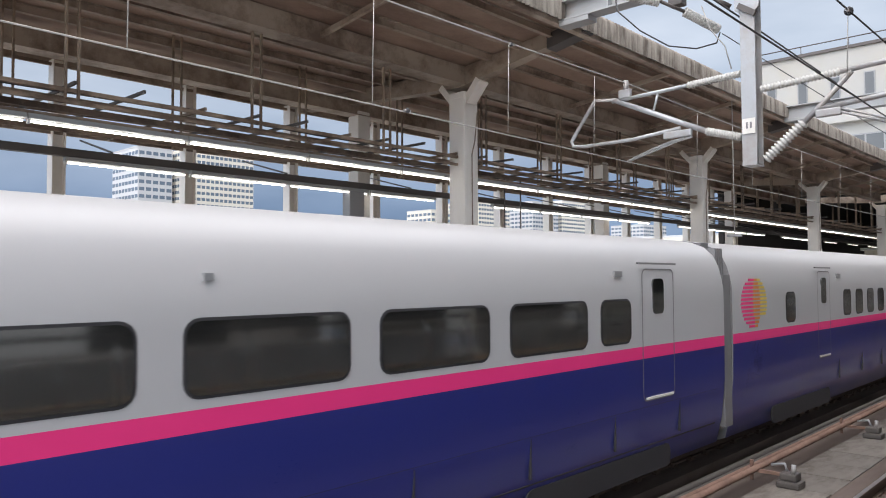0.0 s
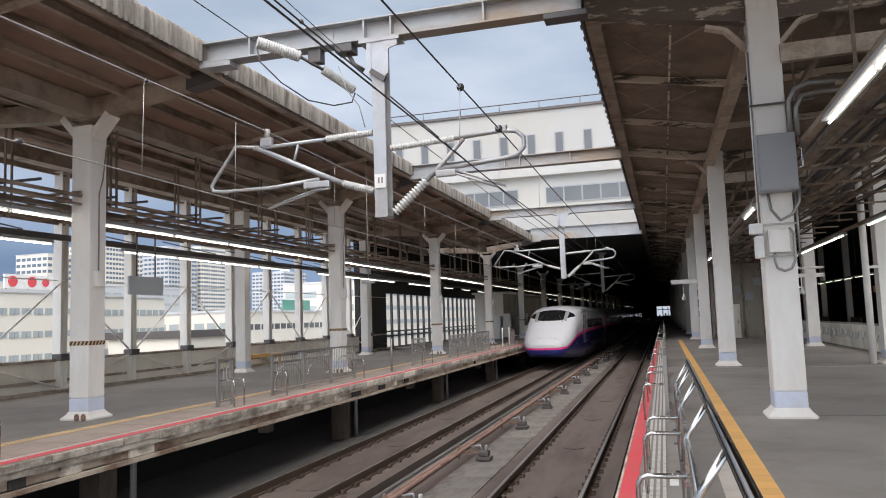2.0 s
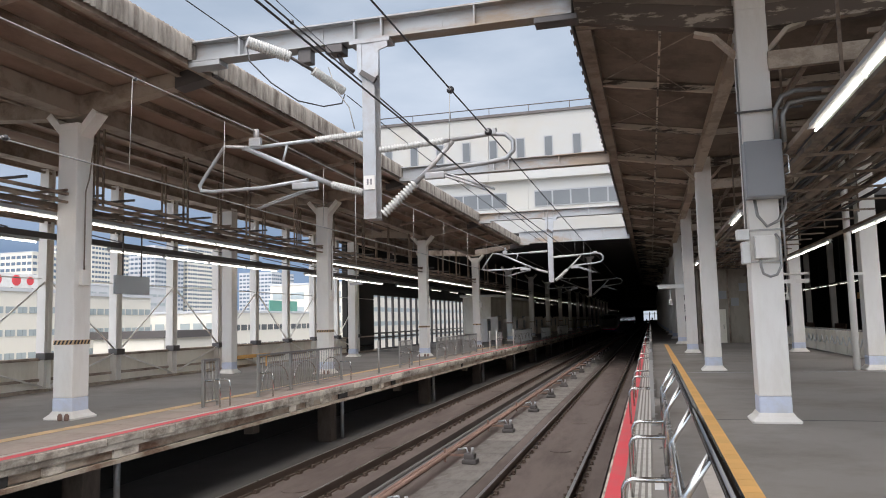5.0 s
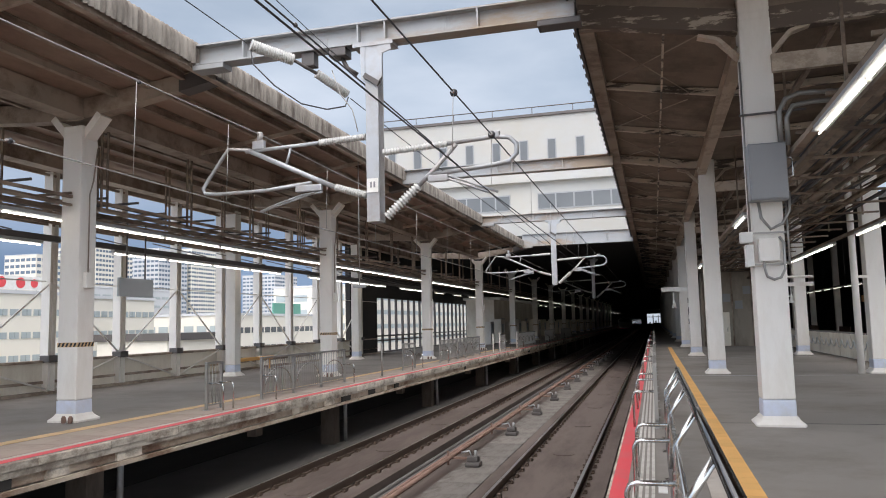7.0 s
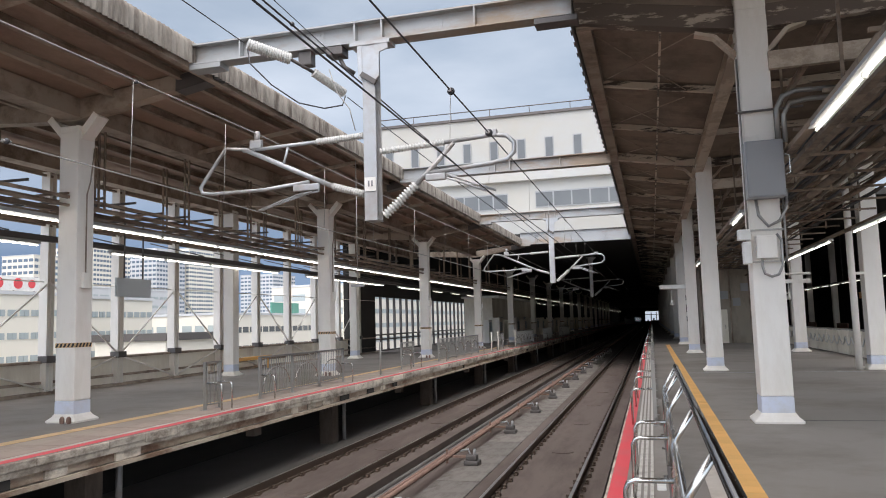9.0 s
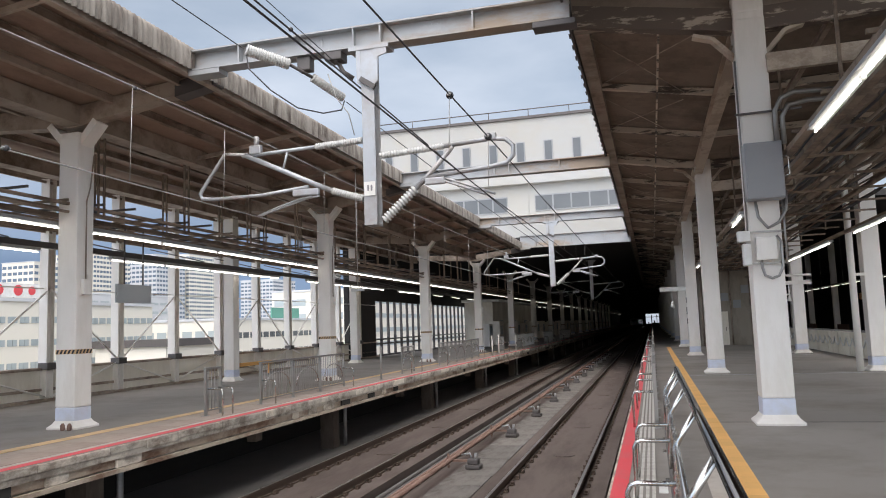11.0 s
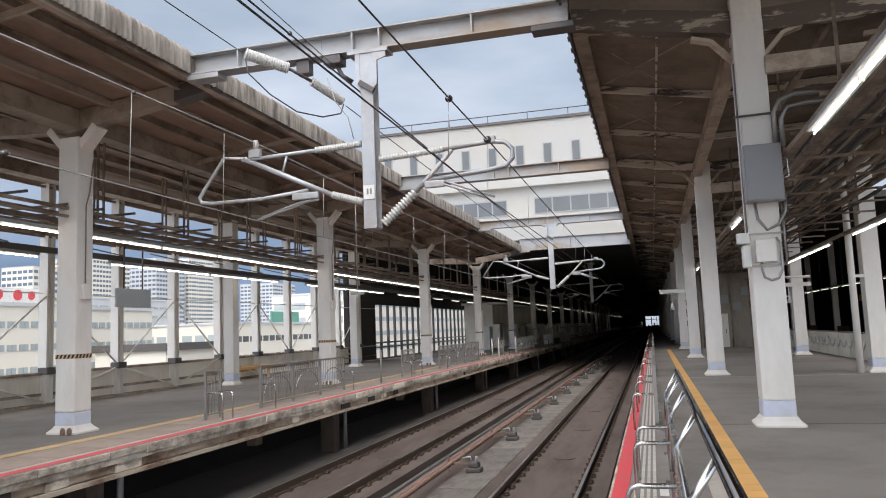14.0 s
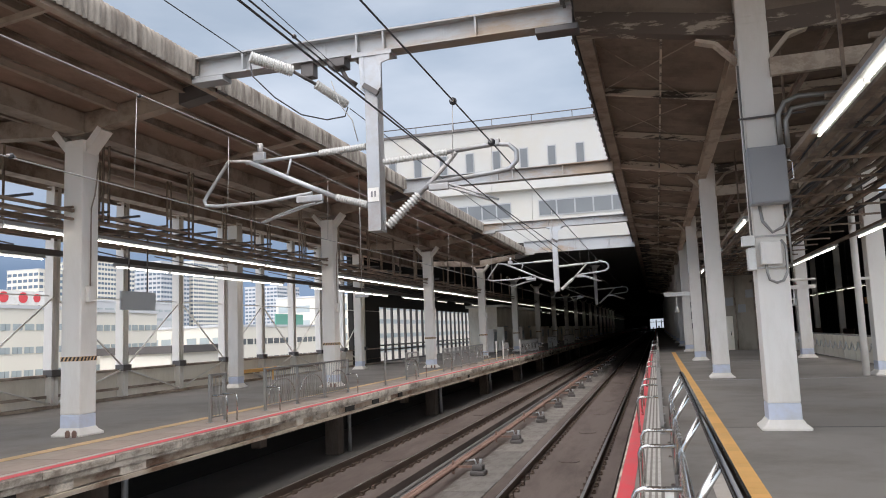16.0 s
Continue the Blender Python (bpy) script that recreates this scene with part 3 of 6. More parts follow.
for y in BAYS[2:7]:
    bm = bmesh.new()
    for (xa, za, ha), (xb, zb, hb) in (((-11.36, 6.14, 0.44), (-8.02, 6.7, 0.26)), ((-11.36, 6.14, 0.44), (-18.2, 6.6, 0.24))):
        v = [bm.verts.new(p) for x, z, h2 in ((xa, za, ha), (xb, zb, hb)) for p in ((x, y - 0.14, z), (x, y + 0.14, z), (x, y + 0.14, z + h2), (x, y - 0.14, z + h2))]
        for f in ((0, 1, 2, 3), (7, 6, 5, 4), (0, 4, 5, 1), (1, 5, 6, 2), (2, 6, 7, 3), (3, 7, 4, 0)):
            bm.faces.new([v[i] for i in f])
    part("cantilever_beam", bm, M_BEAM, cp)
    bm = bmesh.new()
    v = [bm.verts.new((x, y + e, z)) for e in (-0.17, 0.17) for x, z in ((-8.9, 6.5), (-8.0, 6.66), (-8.0, 6.98), (-8.9, 6.8))]
    for f in ((0, 1, 2, 3), (7, 6, 5, 4), (0, 4, 5, 1), (1, 5, 6, 2), (2, 6, 7, 3), (3, 7, 4, 0)):
        bm.faces.new([v[i] for i in f])
    part("end_shoe", bm, M_STEELDK, cp, "dark steel shoe at the beam end")
for y in [v + e for v in BAYS[2:6] for e in (4.1, 8.2)]:
    bm = bmesh.new()
    beam(bm, (-11.25, y, 6.35), (-8.1, y, soffit(-8.1) - 0.22), 0.07, 0.1)
    part("rafter", bm, M_BEAM, cp)


def corrugated(y0, y1, x, z0, z1, pitch=0.19, depth=0.045):
    """An upright corrugated sheet along y with a rounded top."""
    bm = bmesh.new()
    n = int((y1 - y0) / pitch) * 4
    cols = []
    for i in range(n + 1):
        y = y0 + (y1 - y0) * i / n
        d = depth * math.sin(i * math.pi / 2)
        col = [bm.verts.new(p) for p in ((x + d, y, z0), (x + d, y, z1 - 0.1), (x - 0.06 + d, y, z1 - 0.02), (x - 0.2, y, z1 + 0.02 + d), (x - 0.5, y, z1 + d))]
        cols.append(col)
    for a, b2 in zip(cols, cols[1:]):
        for k in range(4):
            f = bm.faces.new((a[k], b2[k], b2[k + 1], a[k + 1]))
            f.smooth = True
    return bm


structure("canopy_fascia_far", corrugated(Y0C, YCOV, -7.98, 6.68, 7.16, 0.125, 0.032), M_CORR, "grey streaked corrugated sheet along the canopy edge", "fascia")
bm = bmesh.new()
box(bm, -8.2, -8.06, Y0C, YCOV, 6.62, 6.72)
structure("canopy_edge_angle", bm, M_BEAM, "brown steel angle under the canopy edge", "steel angle")


# near canopy: two leaves that fall towards the column row
def soffit_r(x):
    """Underside of the ribs."""
    return 6.7 + (0.17 if x < 1.84 else 0.03) * abs(x - 1.84)


bm = bmesh.new()
pitch = 0.26
xs = (-1.1, 1.84, 9.2)
n = int((YCOV + 60 - Y0C) / pitch * 2)
rows = []
for i in range(n + 1):
    y = Y0C + i * pitch / 2
    d = 0.04 if i % 2 else -0.04
    up = 1.0 if y < NEARCOL[0] else 0.0
    rows.append([bm.verts.new((x, y, soffit_r(x) + d + 0.2 + up)) for x in xs])
for a, b2 in zip(rows, rows[1:]):
    for k in range(2):
        bm.faces.new((a[k], a[k + 1], b2[k + 1], b2[k]))
structure("canopy_roof_near", bm, M_ROOFR, "dark brown corrugated canopy roof over the near platform", "roof")
bm = bmesh.new()
box(bm, -1.13, -1.09, Y0C, 110, 6.98, 7.52)
# board added above the gutter to keep sky light off the first cross beam
box(bm, -1.13, -1.09, Y0C, NEARCOL[0], 7.52, 8.6)
for k in range(190):
    y = Y0C + 0.6 * k
    box(bm, -1.155, -1.132, y, y + 0.2, 6.96, 6.99)
structure("canopy_edge_near", bm, M_STEELDK, "dark metal gutter with clips along the near canopy, plus an added light-blocking board", "fascia")
cpr = thing("canopy_frame_near", "weathered beige steel frame of the near canopy", "roof frame", kind="structure")
bm = bmesh.new()
box(bm, -1.07, -0.8, NEARCOL[0], 110, 7.05, 7.075)
box(bm, -0.825, -0.8, NEARCOL[0], 110, 7.075, 7.34)
part("edge_channel", bm, M_BEAM, cpr)
for x, w in ((0.42, 0.04), (3.2, 0.09), (4.6, 0.09), (8.0, 0.09)):
    bm = bmesh.new()
    ibeam_y(bm, x, NEARCOL[0], 110, soffit_r(x) - (0.06 if x < 1 else 0.14), soffit_r(x) - 0.004, w, 0.012)
    part("purlin", bm, M_PEEL if x < 1 else M_BEAM, cpr)
for x in (1.72, 6.45):
    bm = bmesh.new()
    ibeam_y(bm, x, NEARCOL[0], 110, 6.4, 6.69, 0.26, 0.025)
    part("main_beam", bm, M_BEAMLT, cpr)
for k in range(0, 30):
    y = NEARCOL[0] + 12.2 * k / 3
    big = k % 3 == 0
    w, h = (0.13, 0.27) if big else (0.06, 0.17)
    bm = bmesh.new()
    for (xa, za), (xb, zb) in (((-1.06, soffit_r(-1.06)), (1.84, 6.7)), ((1.84, 6.7), (9.0, soffit_r(9.0)))):
        drop = h - 0.17
        top = 0.3 if k == 0 else 0.15
        v = [bm.verts.new(p) for x, z in ((xa, za), (xb, zb)) for p in ((x, y - w, z - drop), (x, y + w, z - drop), (x, y + w, z + top), (x, y - w, z + top))]
        for f in ((0, 1, 2, 3), (7, 6, 5, 4), (0, 4, 5, 1), (1, 5, 6, 2), (2, 6, 7, 3), (3, 7, 4, 0)):
            bm.faces.new([v[i] for i in f])
    part("cross_beam" if big else "rafter", bm, M_PEELDK if k == 0 else M_PEEL, cpr)
    if k == 0:
        bm = bmesh.new()
        box(bm, -1.06, 9.0, y + 0.02, y + 0.06, 7.0, 8.4)
        part("gable_board", bm, M_ROOFR, cpr, "dark brown corrugated gable sheet")
    if big:
        for s in (-1, 1):
            bm = bmesh.new()
            beam(bm, (1.88 + s * 0.24, y, 6.18), (1.88 + s * 0.58, y, 6.56), 0.2, 0.07)
            beam(bm, (1.88 + s * 0.58, y, 6.56), (1.88 + s * 0.9, y, 6.66), 0.2, 0.06)
            part("knee_brace", bm, M_BEAMLT, cpr)
        bm = bmesh.new()
        beam(bm, (2.1, y - 0.3, 5.95), (6.4, y - 0.3, 6.0), 0.12, 0.3)
        part("tie_beam", bm, M_BEAMLT, cpr)
    for a2, b4 in (((-0.95, 0.3, 7.14), (1.0, 3.8, 6.8)), ((-0.95, 3.8, 7.14), (1.0, 0.3, 6.8))):
        bm = bmesh.new()
        tube(bm, [(a2[0], y + a2[1], a2[2]), (b4[0], y + b4[1], b4[2])], 0.012, 5)
        part("tie_rod", bm, M_BEAM, cpr)

# portal girders across the tracks
for k, y in enumerate((12.0, 24.2, 36.3, 48.6)):
    z0, z1 = (6.66, 7.05) if k < 3 else (6.7, 7.5)
    g = thing("portal_girder", "grey steel girder spanning the tracks between canopies", "girder", kind="structure")
    bm = bmesh.new()
    ibeam_x(bm, -8.05, -1.0, y, z0, z1, 0.32, 0.03)
    part("beam", bm, M_GIRDER, g)
    for x in (-7.0, -4.75, -4.25, -2.6):
        bm = bmesh.new()
        box(bm, x - 0.015, x + 0.015, y - 0.15, y + 0.15, z0 + 0.03, z1 - 0.03)
        part("stiffener", bm, M_GIRDER, g)
    for xa, xb in ((-8.05, -7.4), (-1.6, -0.9))[:1 if k else 2]:
        bm = bmesh.new()
        bevelled(bm, xa, xb, y - 0.155, y + 0.155, z0 - 0.1, z0 - 0.001, 0.01)
        part("seat_plate", bm, M_STEELDK if xa > -4 else M_GIRDER, g)
    # riveted splice plates
    for x in (-5.6, -3.4):
        bm = bmesh.new()
        box(bm, x - 0.22, x + 0.22, y - 0.028, y - 0.016, z0 + 0.05, z1 - 0.05)
        for i in range(4):
            for j in (0.1, 0.27):
                tube(bm, [(x - 0.15 + 0.1 * i, y - 0.028, z0 + j), (x - 0.15 + 0.1 * i, y - 0.04, z0 + j)], 0.014, 6)
        part("splice_plate", bm, M_GIRDER, g)

# ================= building over the tracks =================
YB = 56.0
bld = thing("station_building", "cream station building above the tracks with narrow windows", "building", kind="structure")
bm = bmesh.new()
box(bm, -20.6, 9.0, YB, YB + 40, 7.6, 17.4)
part("wall", bm, M_BUILD, bld)
bm = bmesh.new()
box(bm, -20.6, 9.0, YB - 0.5, YB - 0.003, 12.3, 12.5)
part("ledge", bm, M_BUILD, bld)
bm = bmesh.new()
box(bm, -20.6, 9.0, YB - 3.5, YB - 0.003, 7.55, 9.2)
part("lower_storey", bm, M_BUILD, bld)
bm = bmesh.new()
box(bm, -20.7, 9.1, YB - 0.15, YB + 40, 17.4, 17.6)
part("coping", bm, M_STEELDK, bld)
bm = bmesh.new()
tube(bm, [(-20.6, YB, 18.15), (9, YB, 18.15)], 0.04, 6)
for k in range(10):
    tube(bm, [(-20.6 + 3.1 * k, YB, 17.6), (-20.6 + 3.1 * k, YB, 18.15)], 0.03, 6)
part("roof_rail", bm, M_STEELDK, bld)
for k in range(8):
    x = -4.66 - k * 2.13
    bm = bmesh.new()
    box(bm, x - 0.34, x + 0.34, YB - 0.06, YB + 0.05, 13.8, 15.6)
    w = part("window", bm, M_BOX, bld)
    bm = bmesh.new()
    box(bm, x - 0.26, x + 0.26, YB - 0.09, YB - 0.07, 13.88, 15.52)
    part("pane", bm, M_STWIN, w)
for x0, x1 in ((-8.0, -1.2), (-15.8, -10.1)):
    bm = bmesh.new()
    box(bm, x0, x1, YB - 0.06, YB + 0.05, 10.2, 11.45)
    w = part("window", bm, M_BOX, bld)
    for j in range(5):
        bm = bmesh.new()
        a = x0 + (x1 - x0) * j / 5
        box(bm, a + 0.06, a + (x1 - x0) / 5 - 0.06, YB - 0.09, YB - 0.07, 10.3, 11.35)
        part("pane", bm, M_STWIN, w)

# closed part under the building; its gloom is put into the near-black colour
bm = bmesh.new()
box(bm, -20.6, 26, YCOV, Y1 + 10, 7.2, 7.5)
structure("ceiling_covered", bm, M_DARK, "ceiling over the covered platforms, near-black in place of deep shade", "ceiling")
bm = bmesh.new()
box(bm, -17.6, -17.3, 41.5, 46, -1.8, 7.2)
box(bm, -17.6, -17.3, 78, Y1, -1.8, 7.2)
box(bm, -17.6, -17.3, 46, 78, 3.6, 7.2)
structure("wall_west", bm, M_DARK, "wall behind the covered platform, its shade put into a near-black colour", "wall")
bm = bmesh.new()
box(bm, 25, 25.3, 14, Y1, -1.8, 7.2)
structure("wall_east", bm, M_DARK, "near-black wall closing off the shaded depth beyond the near platforms", "wall")
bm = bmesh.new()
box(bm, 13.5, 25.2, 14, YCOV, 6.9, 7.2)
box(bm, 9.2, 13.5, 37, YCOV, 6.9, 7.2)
structure("ceiling_east", bm, M_DARK, "roof over the next tracks, near-black in place of shade", "ceiling")

# end wall, near-black for the gloom; invented bars break up its opening
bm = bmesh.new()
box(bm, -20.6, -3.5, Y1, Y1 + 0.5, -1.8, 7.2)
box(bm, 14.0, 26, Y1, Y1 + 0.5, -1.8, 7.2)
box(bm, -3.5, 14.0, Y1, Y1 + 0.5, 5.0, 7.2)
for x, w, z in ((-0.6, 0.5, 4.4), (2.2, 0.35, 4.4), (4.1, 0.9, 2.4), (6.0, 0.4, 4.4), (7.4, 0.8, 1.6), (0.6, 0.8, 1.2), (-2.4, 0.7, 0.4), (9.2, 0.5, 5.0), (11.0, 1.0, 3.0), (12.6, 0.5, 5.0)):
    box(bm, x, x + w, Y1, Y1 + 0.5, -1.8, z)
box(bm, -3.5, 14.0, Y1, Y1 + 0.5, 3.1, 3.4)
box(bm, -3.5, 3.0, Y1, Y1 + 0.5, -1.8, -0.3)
structure("wall_north", bm, M_DARK, "end wall, near-black in place of shade, with an opening for the tracks", "wall")

# ================= outer wall of the far platform =================
par = thing("parapet_wall", "stained beige panel parapet along the far platform", "parapet wall", kind="structure")
for k in range(-13, 9):
    y = 18.4 + 3.07 * k
    bm = bmesh.new()
    box(bm, -17.5, -17.36, y + 0.14, y + 2.93, -0.2, 0.9)
    part("panel", bm, M_PARAPET, par)
bm = bmesh.new()
box(bm, -17.56, -17.28, Y0, 46, 0.9, 0.98)
box(bm, -17.38, -17.3, Y0, 46, 0.3, 0.38)
box(bm, -17.36, -17.1, Y0, 46, 0.0, 0.08)
part("rail", bm, M_BEAM, par)


def outer_post():
    t = thing("outer_post", "pale painted steel post of the outer wall", "post", group="outer wall posts", kind="structure")
    bm = bmesh.new()
    box(bm, -0.15, 0.15, -0.14, -0.12, 0, 6.6)
    box(bm, -0.15, 0.15, 0.12, 0.14, 0, 6.6)
    box(bm, -0.015, 0.015, -0.12, 0.12, 0, 6.6)
    part("shaft", bm, M_COLUMN, t)
    bm = bmesh.new()
    bevelled(bm, -0.1, 0.24, -0.2, 0.2, 0.92, 1.12, 0.02)
    part("bracket", bm, M_STEELDK, t)
    return t


op = outer_post()
op.matrix_basis = pose(-17.3, 18.4, 0)
for k in range(-13, 9):
    if k:
        copy_thing(op, pose(-17.3, 18.4 + 3.07 * k, 0))
braces = thing("wall_bracing", "thin steel bracing rods between the posts", "bracing", kind="structure")
for k in range(-12, 8):
    y = 18.4 + 3.07 * k
    bm = bmesh.new()
    a, b3 = (0.0, 1.0) if k % 2 else (1.0, 0.0)
    tube(bm, [(-17.2, y + 3.07 * a, 1.0), (-17.2, y + 3.07 * b3, 3.3)], 0.03, 6)
    tube(bm, [(-17.2, y + 3.07 * a, 1.0), (-17.2, y + 3.07 * b3, 0.1)], 0.03, 6)
    part("rod", bm, M_COLUMN, braces)
for z in (3.3, 5.0, 6.5):
    bm = bmesh.new()
    g = 0.03 if z < 4 else 0.07
    beam(bm, (-17.3, Y0C, z), (-17.3, 46, z), g, g)
    part("girt", bm, M_COLUMN if z < 4 else M_BEAM, braces)

# ================= the train =================
# u runs along the train from the tip of the nose, z up from the rail head
def lerp_table(tab, u):
    for (a, va), (b, vb) in zip(tab, tab[1:]):
        if u <= b:
            k = max(0.0, (u - a) / (b - a))
            k = k * k * (3 - 2 * k) * 0.35 + k * 0.65
            return va + (vb - va) * k
    return tab[-1][1]


TOP = [(0, 1.17), (0.06, 1.36), (0.4, 1.62), (1.0, 1.92), (2.0, 2.36), (2.8, 2.69), (3.6, 3.10), (4.4, 3.40), (5.4, 3.56), (7, 3.66), (9, 3.70)]
WIDE = [(0, 0.004), (0.03, 0.42), (0.12, 0.78), (0.35, 1.08), (0.8, 1.29), (1.4, 1.43), (2.2, 1.54), (4, 1.64), (6.5, 1.685), (9, 1.69)]
STRIPE = [(0, 1.14), (0.6, 1.18), (1.2, 1.37), (2.0, 1.595), (3.0, 1.79), (4.0, 1.88), (5.5, 1.98), (8, 2.03), (10, 2.06)]
BOTTOM = [(0, 0.965), (0.05, 0.82), (0.2, 0.7), (0.6, 0.6), (1.5, 0.5), (3, 0.4), (6, 0.28), (9, 0.25)]
PROFILE = [(1.0, 0.0), (1.0, 0.25), (1.0, 0.46), (0.982, 0.58), (0.95, 0.70), (0.9, 0.805), (0.81, 0.888), (0.68, 0.942), (0.5, 0.974), (0.3, 0.992), (0.1, 0.999), (0.0, 1.0)]
SHARP = [(s[0], s[1]) for s in PROFILE]
ROUND = [(math.cos(k * math.pi / 22) ** 0.75, math.sin(k * math.pi / 22) ** 1.05) for k in range(12)]


def shell(u, s):
    """A point of the white upper shell; s from -1 (one stripe) over 0 (top) to 1 (other stripe)."""
    k = (1 - abs(s)) * 11
    i = min(10, int(k))
    f = k - i
    bl = min(1.0, u / 7.5)
    bl = bl * bl * (3 - 2 * bl)

    def at(tab):
        return tab[i][0] * (1 - f) + tab[i + 1][0] * f, tab[i][1] * (1 - f) + tab[i + 1][1] * f
    (xa, za), (xb, zb) = at(ROUND), at(SHARP)
    x, z = xa + (xb - xa) * bl, za + (zb - za) * bl
    zs = lerp_table(STRIPE, u)
    return Vector(((1 if s >= 0 else -1) * x * lerp_table(WIDE, u), u, zs + (lerp_table(TOP, u) - zs) * z))


def ring(u):
    """Section of the body: points from the lower edge, up over the roof to the other side."""
    w, zs, zb = lerp_table(WIDE, u), lerp_table(STRIPE, u), lerp_table(BOTTOM, u)
    k = min(1.0, u / 6)
    zp = zs - 0.115 - 0.053 * k
    low = [(0.0, zb), ((0.62 + 0.18 * k) * w, zb), ((0.76 + 0.14 * k) * w, zb + 0.06), ((0.88 + 0.08 * k) * w, zb + (zp - zb) * 0.3), ((0.965 + 0.03 * k) * w, zb + (zp - zb) * 0.65), ((0.995 + 0.005 * k) * w, zp)]
    right = [Vector((x, u, z)) for x, z in low]
    top = [shell(u, 1 - 2 * j / 44) for j in range(45)]
    left = [Vector((-p.x, p.y, p.z)) for p in right[::-1]]
    return right + top + left[:-1]


def body_mesh(us, name, front=True):
    bm = bmesh.new()
    rings = [[bm.verts.new(p) for p in ring(u)] for u in us]
    n = len(rings[0])
    for a, b2 in zip(rings, rings[1:]):
        for k in range(n):
            f = bm.faces.new((a[k], a[(k + 1) % n], b2[(k + 1) % n], b2[k]))
            f.smooth = True
            f.material_index = 1 if (k < 5 or k >= n - 5) else 2 if k in (5, n - 6) else 0
    for r in (rings[0], rings[-1]):
        cap = r if us[0] == 0 and r is rings[0] else [bm.verts.new(v.co) for v in r]
        face = bm.faces.new(cap)
        face.material_index = 1 if cap is r else 3
        face.smooth = cap is r
    return mesh(name, bm, M_TRAINW, M_TRAINB, M_TRAINP, M_TGREY)


def patch(u0, u1, s0, s1, off, nu=10, ns=8):
    """A curved plate lying off metres outside the shell; u0, u1 are functions of the place across."""
    bm = bmesh.new()
    g = []
    for j in range(ns + 1):
        v = j / ns
        s = s0 + (s1 - s0) * v
        col = []
        for i in range(nu + 1):
            u = u0(v) + (u1(v) - u0(v)) * i / nu
            p = shell(u, s)
            q, r = shell(u + 0.02, s), shell(u, s + 0.004)
            nrm = (q - p).cross(r - p)
            if nrm.length > 0:
                nrm.normalize()
            if nrm.x * p.x < 0 or (abs(p.x) < 0.2 and nrm.z < 0):
                nrm = -nrm
            col.append(bm.verts.new(p + nrm * off))
        g.append(col)
    for a, b2 in zip(g, g[1:]):
        for i in range(nu):
            f = bm.faces.new((a[i], a[i + 1], b2[i + 1], b2[i]))
            f.smooth = True
    bmesh.ops.remove_doubles(bm, verts=bm.verts[:], dist=0.0005)
    return bm


def rounded_plate(u0, u1, z0, z1, r, side, x=1.69, thick=0.012, seg=4):
    """An upright plate with rounded corners on a flat body side."""
    bm = bmesh.new()
    pts = []
    for cu, cz, a0 in ((u1 - r, z1 - r, 0), (u0 + r, z1 - r, 90), (u0 + r, z0 + r, 180), (u1 - r, z0 + r, 270)):
        for k in range(seg + 1):
            a = radians(a0 + 90 * k / seg)
            pts.append((cu + r * math.cos(a), cz + r * math.sin(a)))
    a = [bm.verts.new((side * (x - 0.004), u, z)) for u, z in pts]
    b2 = [bm.verts.new((side * (x + thick), u, z)) for u, z in pts]
    bm.faces.new(b2)
    n = len(pts)
    for k in range(n):
        bm.faces.new((a[k], a[(k + 1) % n], b2[(k + 1) % n], b2[k]))
    return bm


def frame_ring(u0, u1, z0, z1, r, w, side, x=1.69, thick=0.006, seg=4, bottom=True):
    """A thin rounded outline, as of a door or a seal."""
    bm = bmesh.new()
    outl = []
    for e in (0, w):
        pts = []
        rr = max(0.005, r - e)
        for cu, cz, a0 in ((u1 - e - rr, z1 - e - rr, 0), (u0 + e + rr, z1 - e - rr, 90), (u0 + e + rr, z0 + e + rr, 180), (u1 - e - rr, z0 + e + rr, 270)):
            for k in range(seg + 1):
                a = radians(a0 + 90 * k / seg)
                pts.append(bm.verts.new((side * (x + thick), cu + rr * math.cos(a), cz + rr * math.sin(a))))
        outl.append(pts)
    n = len(outl[0])
    for k in range(n):
        bm.faces.new((outl[0][k], outl[0][(k + 1) % n], outl[1][(k + 1) % n], outl[1][k]))
    return bm


def bar(u0, u1, z0, z1, side, x=1.69, thick=0.01):
    bm = bmesh.new()
    xa, xb = sorted((side * (x - 0.004), side * (x + thick)))
    box(bm, xa, xb, u0, u1, z0, z1)
    return bm


WZ0, WZ1 = 2.13, 2.73


def add_window(car, u0, u1, z0=WZ0, z1=WZ1):
    for side in (1, -1):
        w = part("window", rounded_plate(u0, u1, z0, z1, 0.13, side, thick=0.004), M_UNDER, car, "dark tinted window with a rounded frame")
        part("pane", rounded_plate(u0 + 0.025, u1 - 0.025, z0 + 0.025, z1 - 0.025, 0.11, side, thick=0.010), M_TGLASS, w)


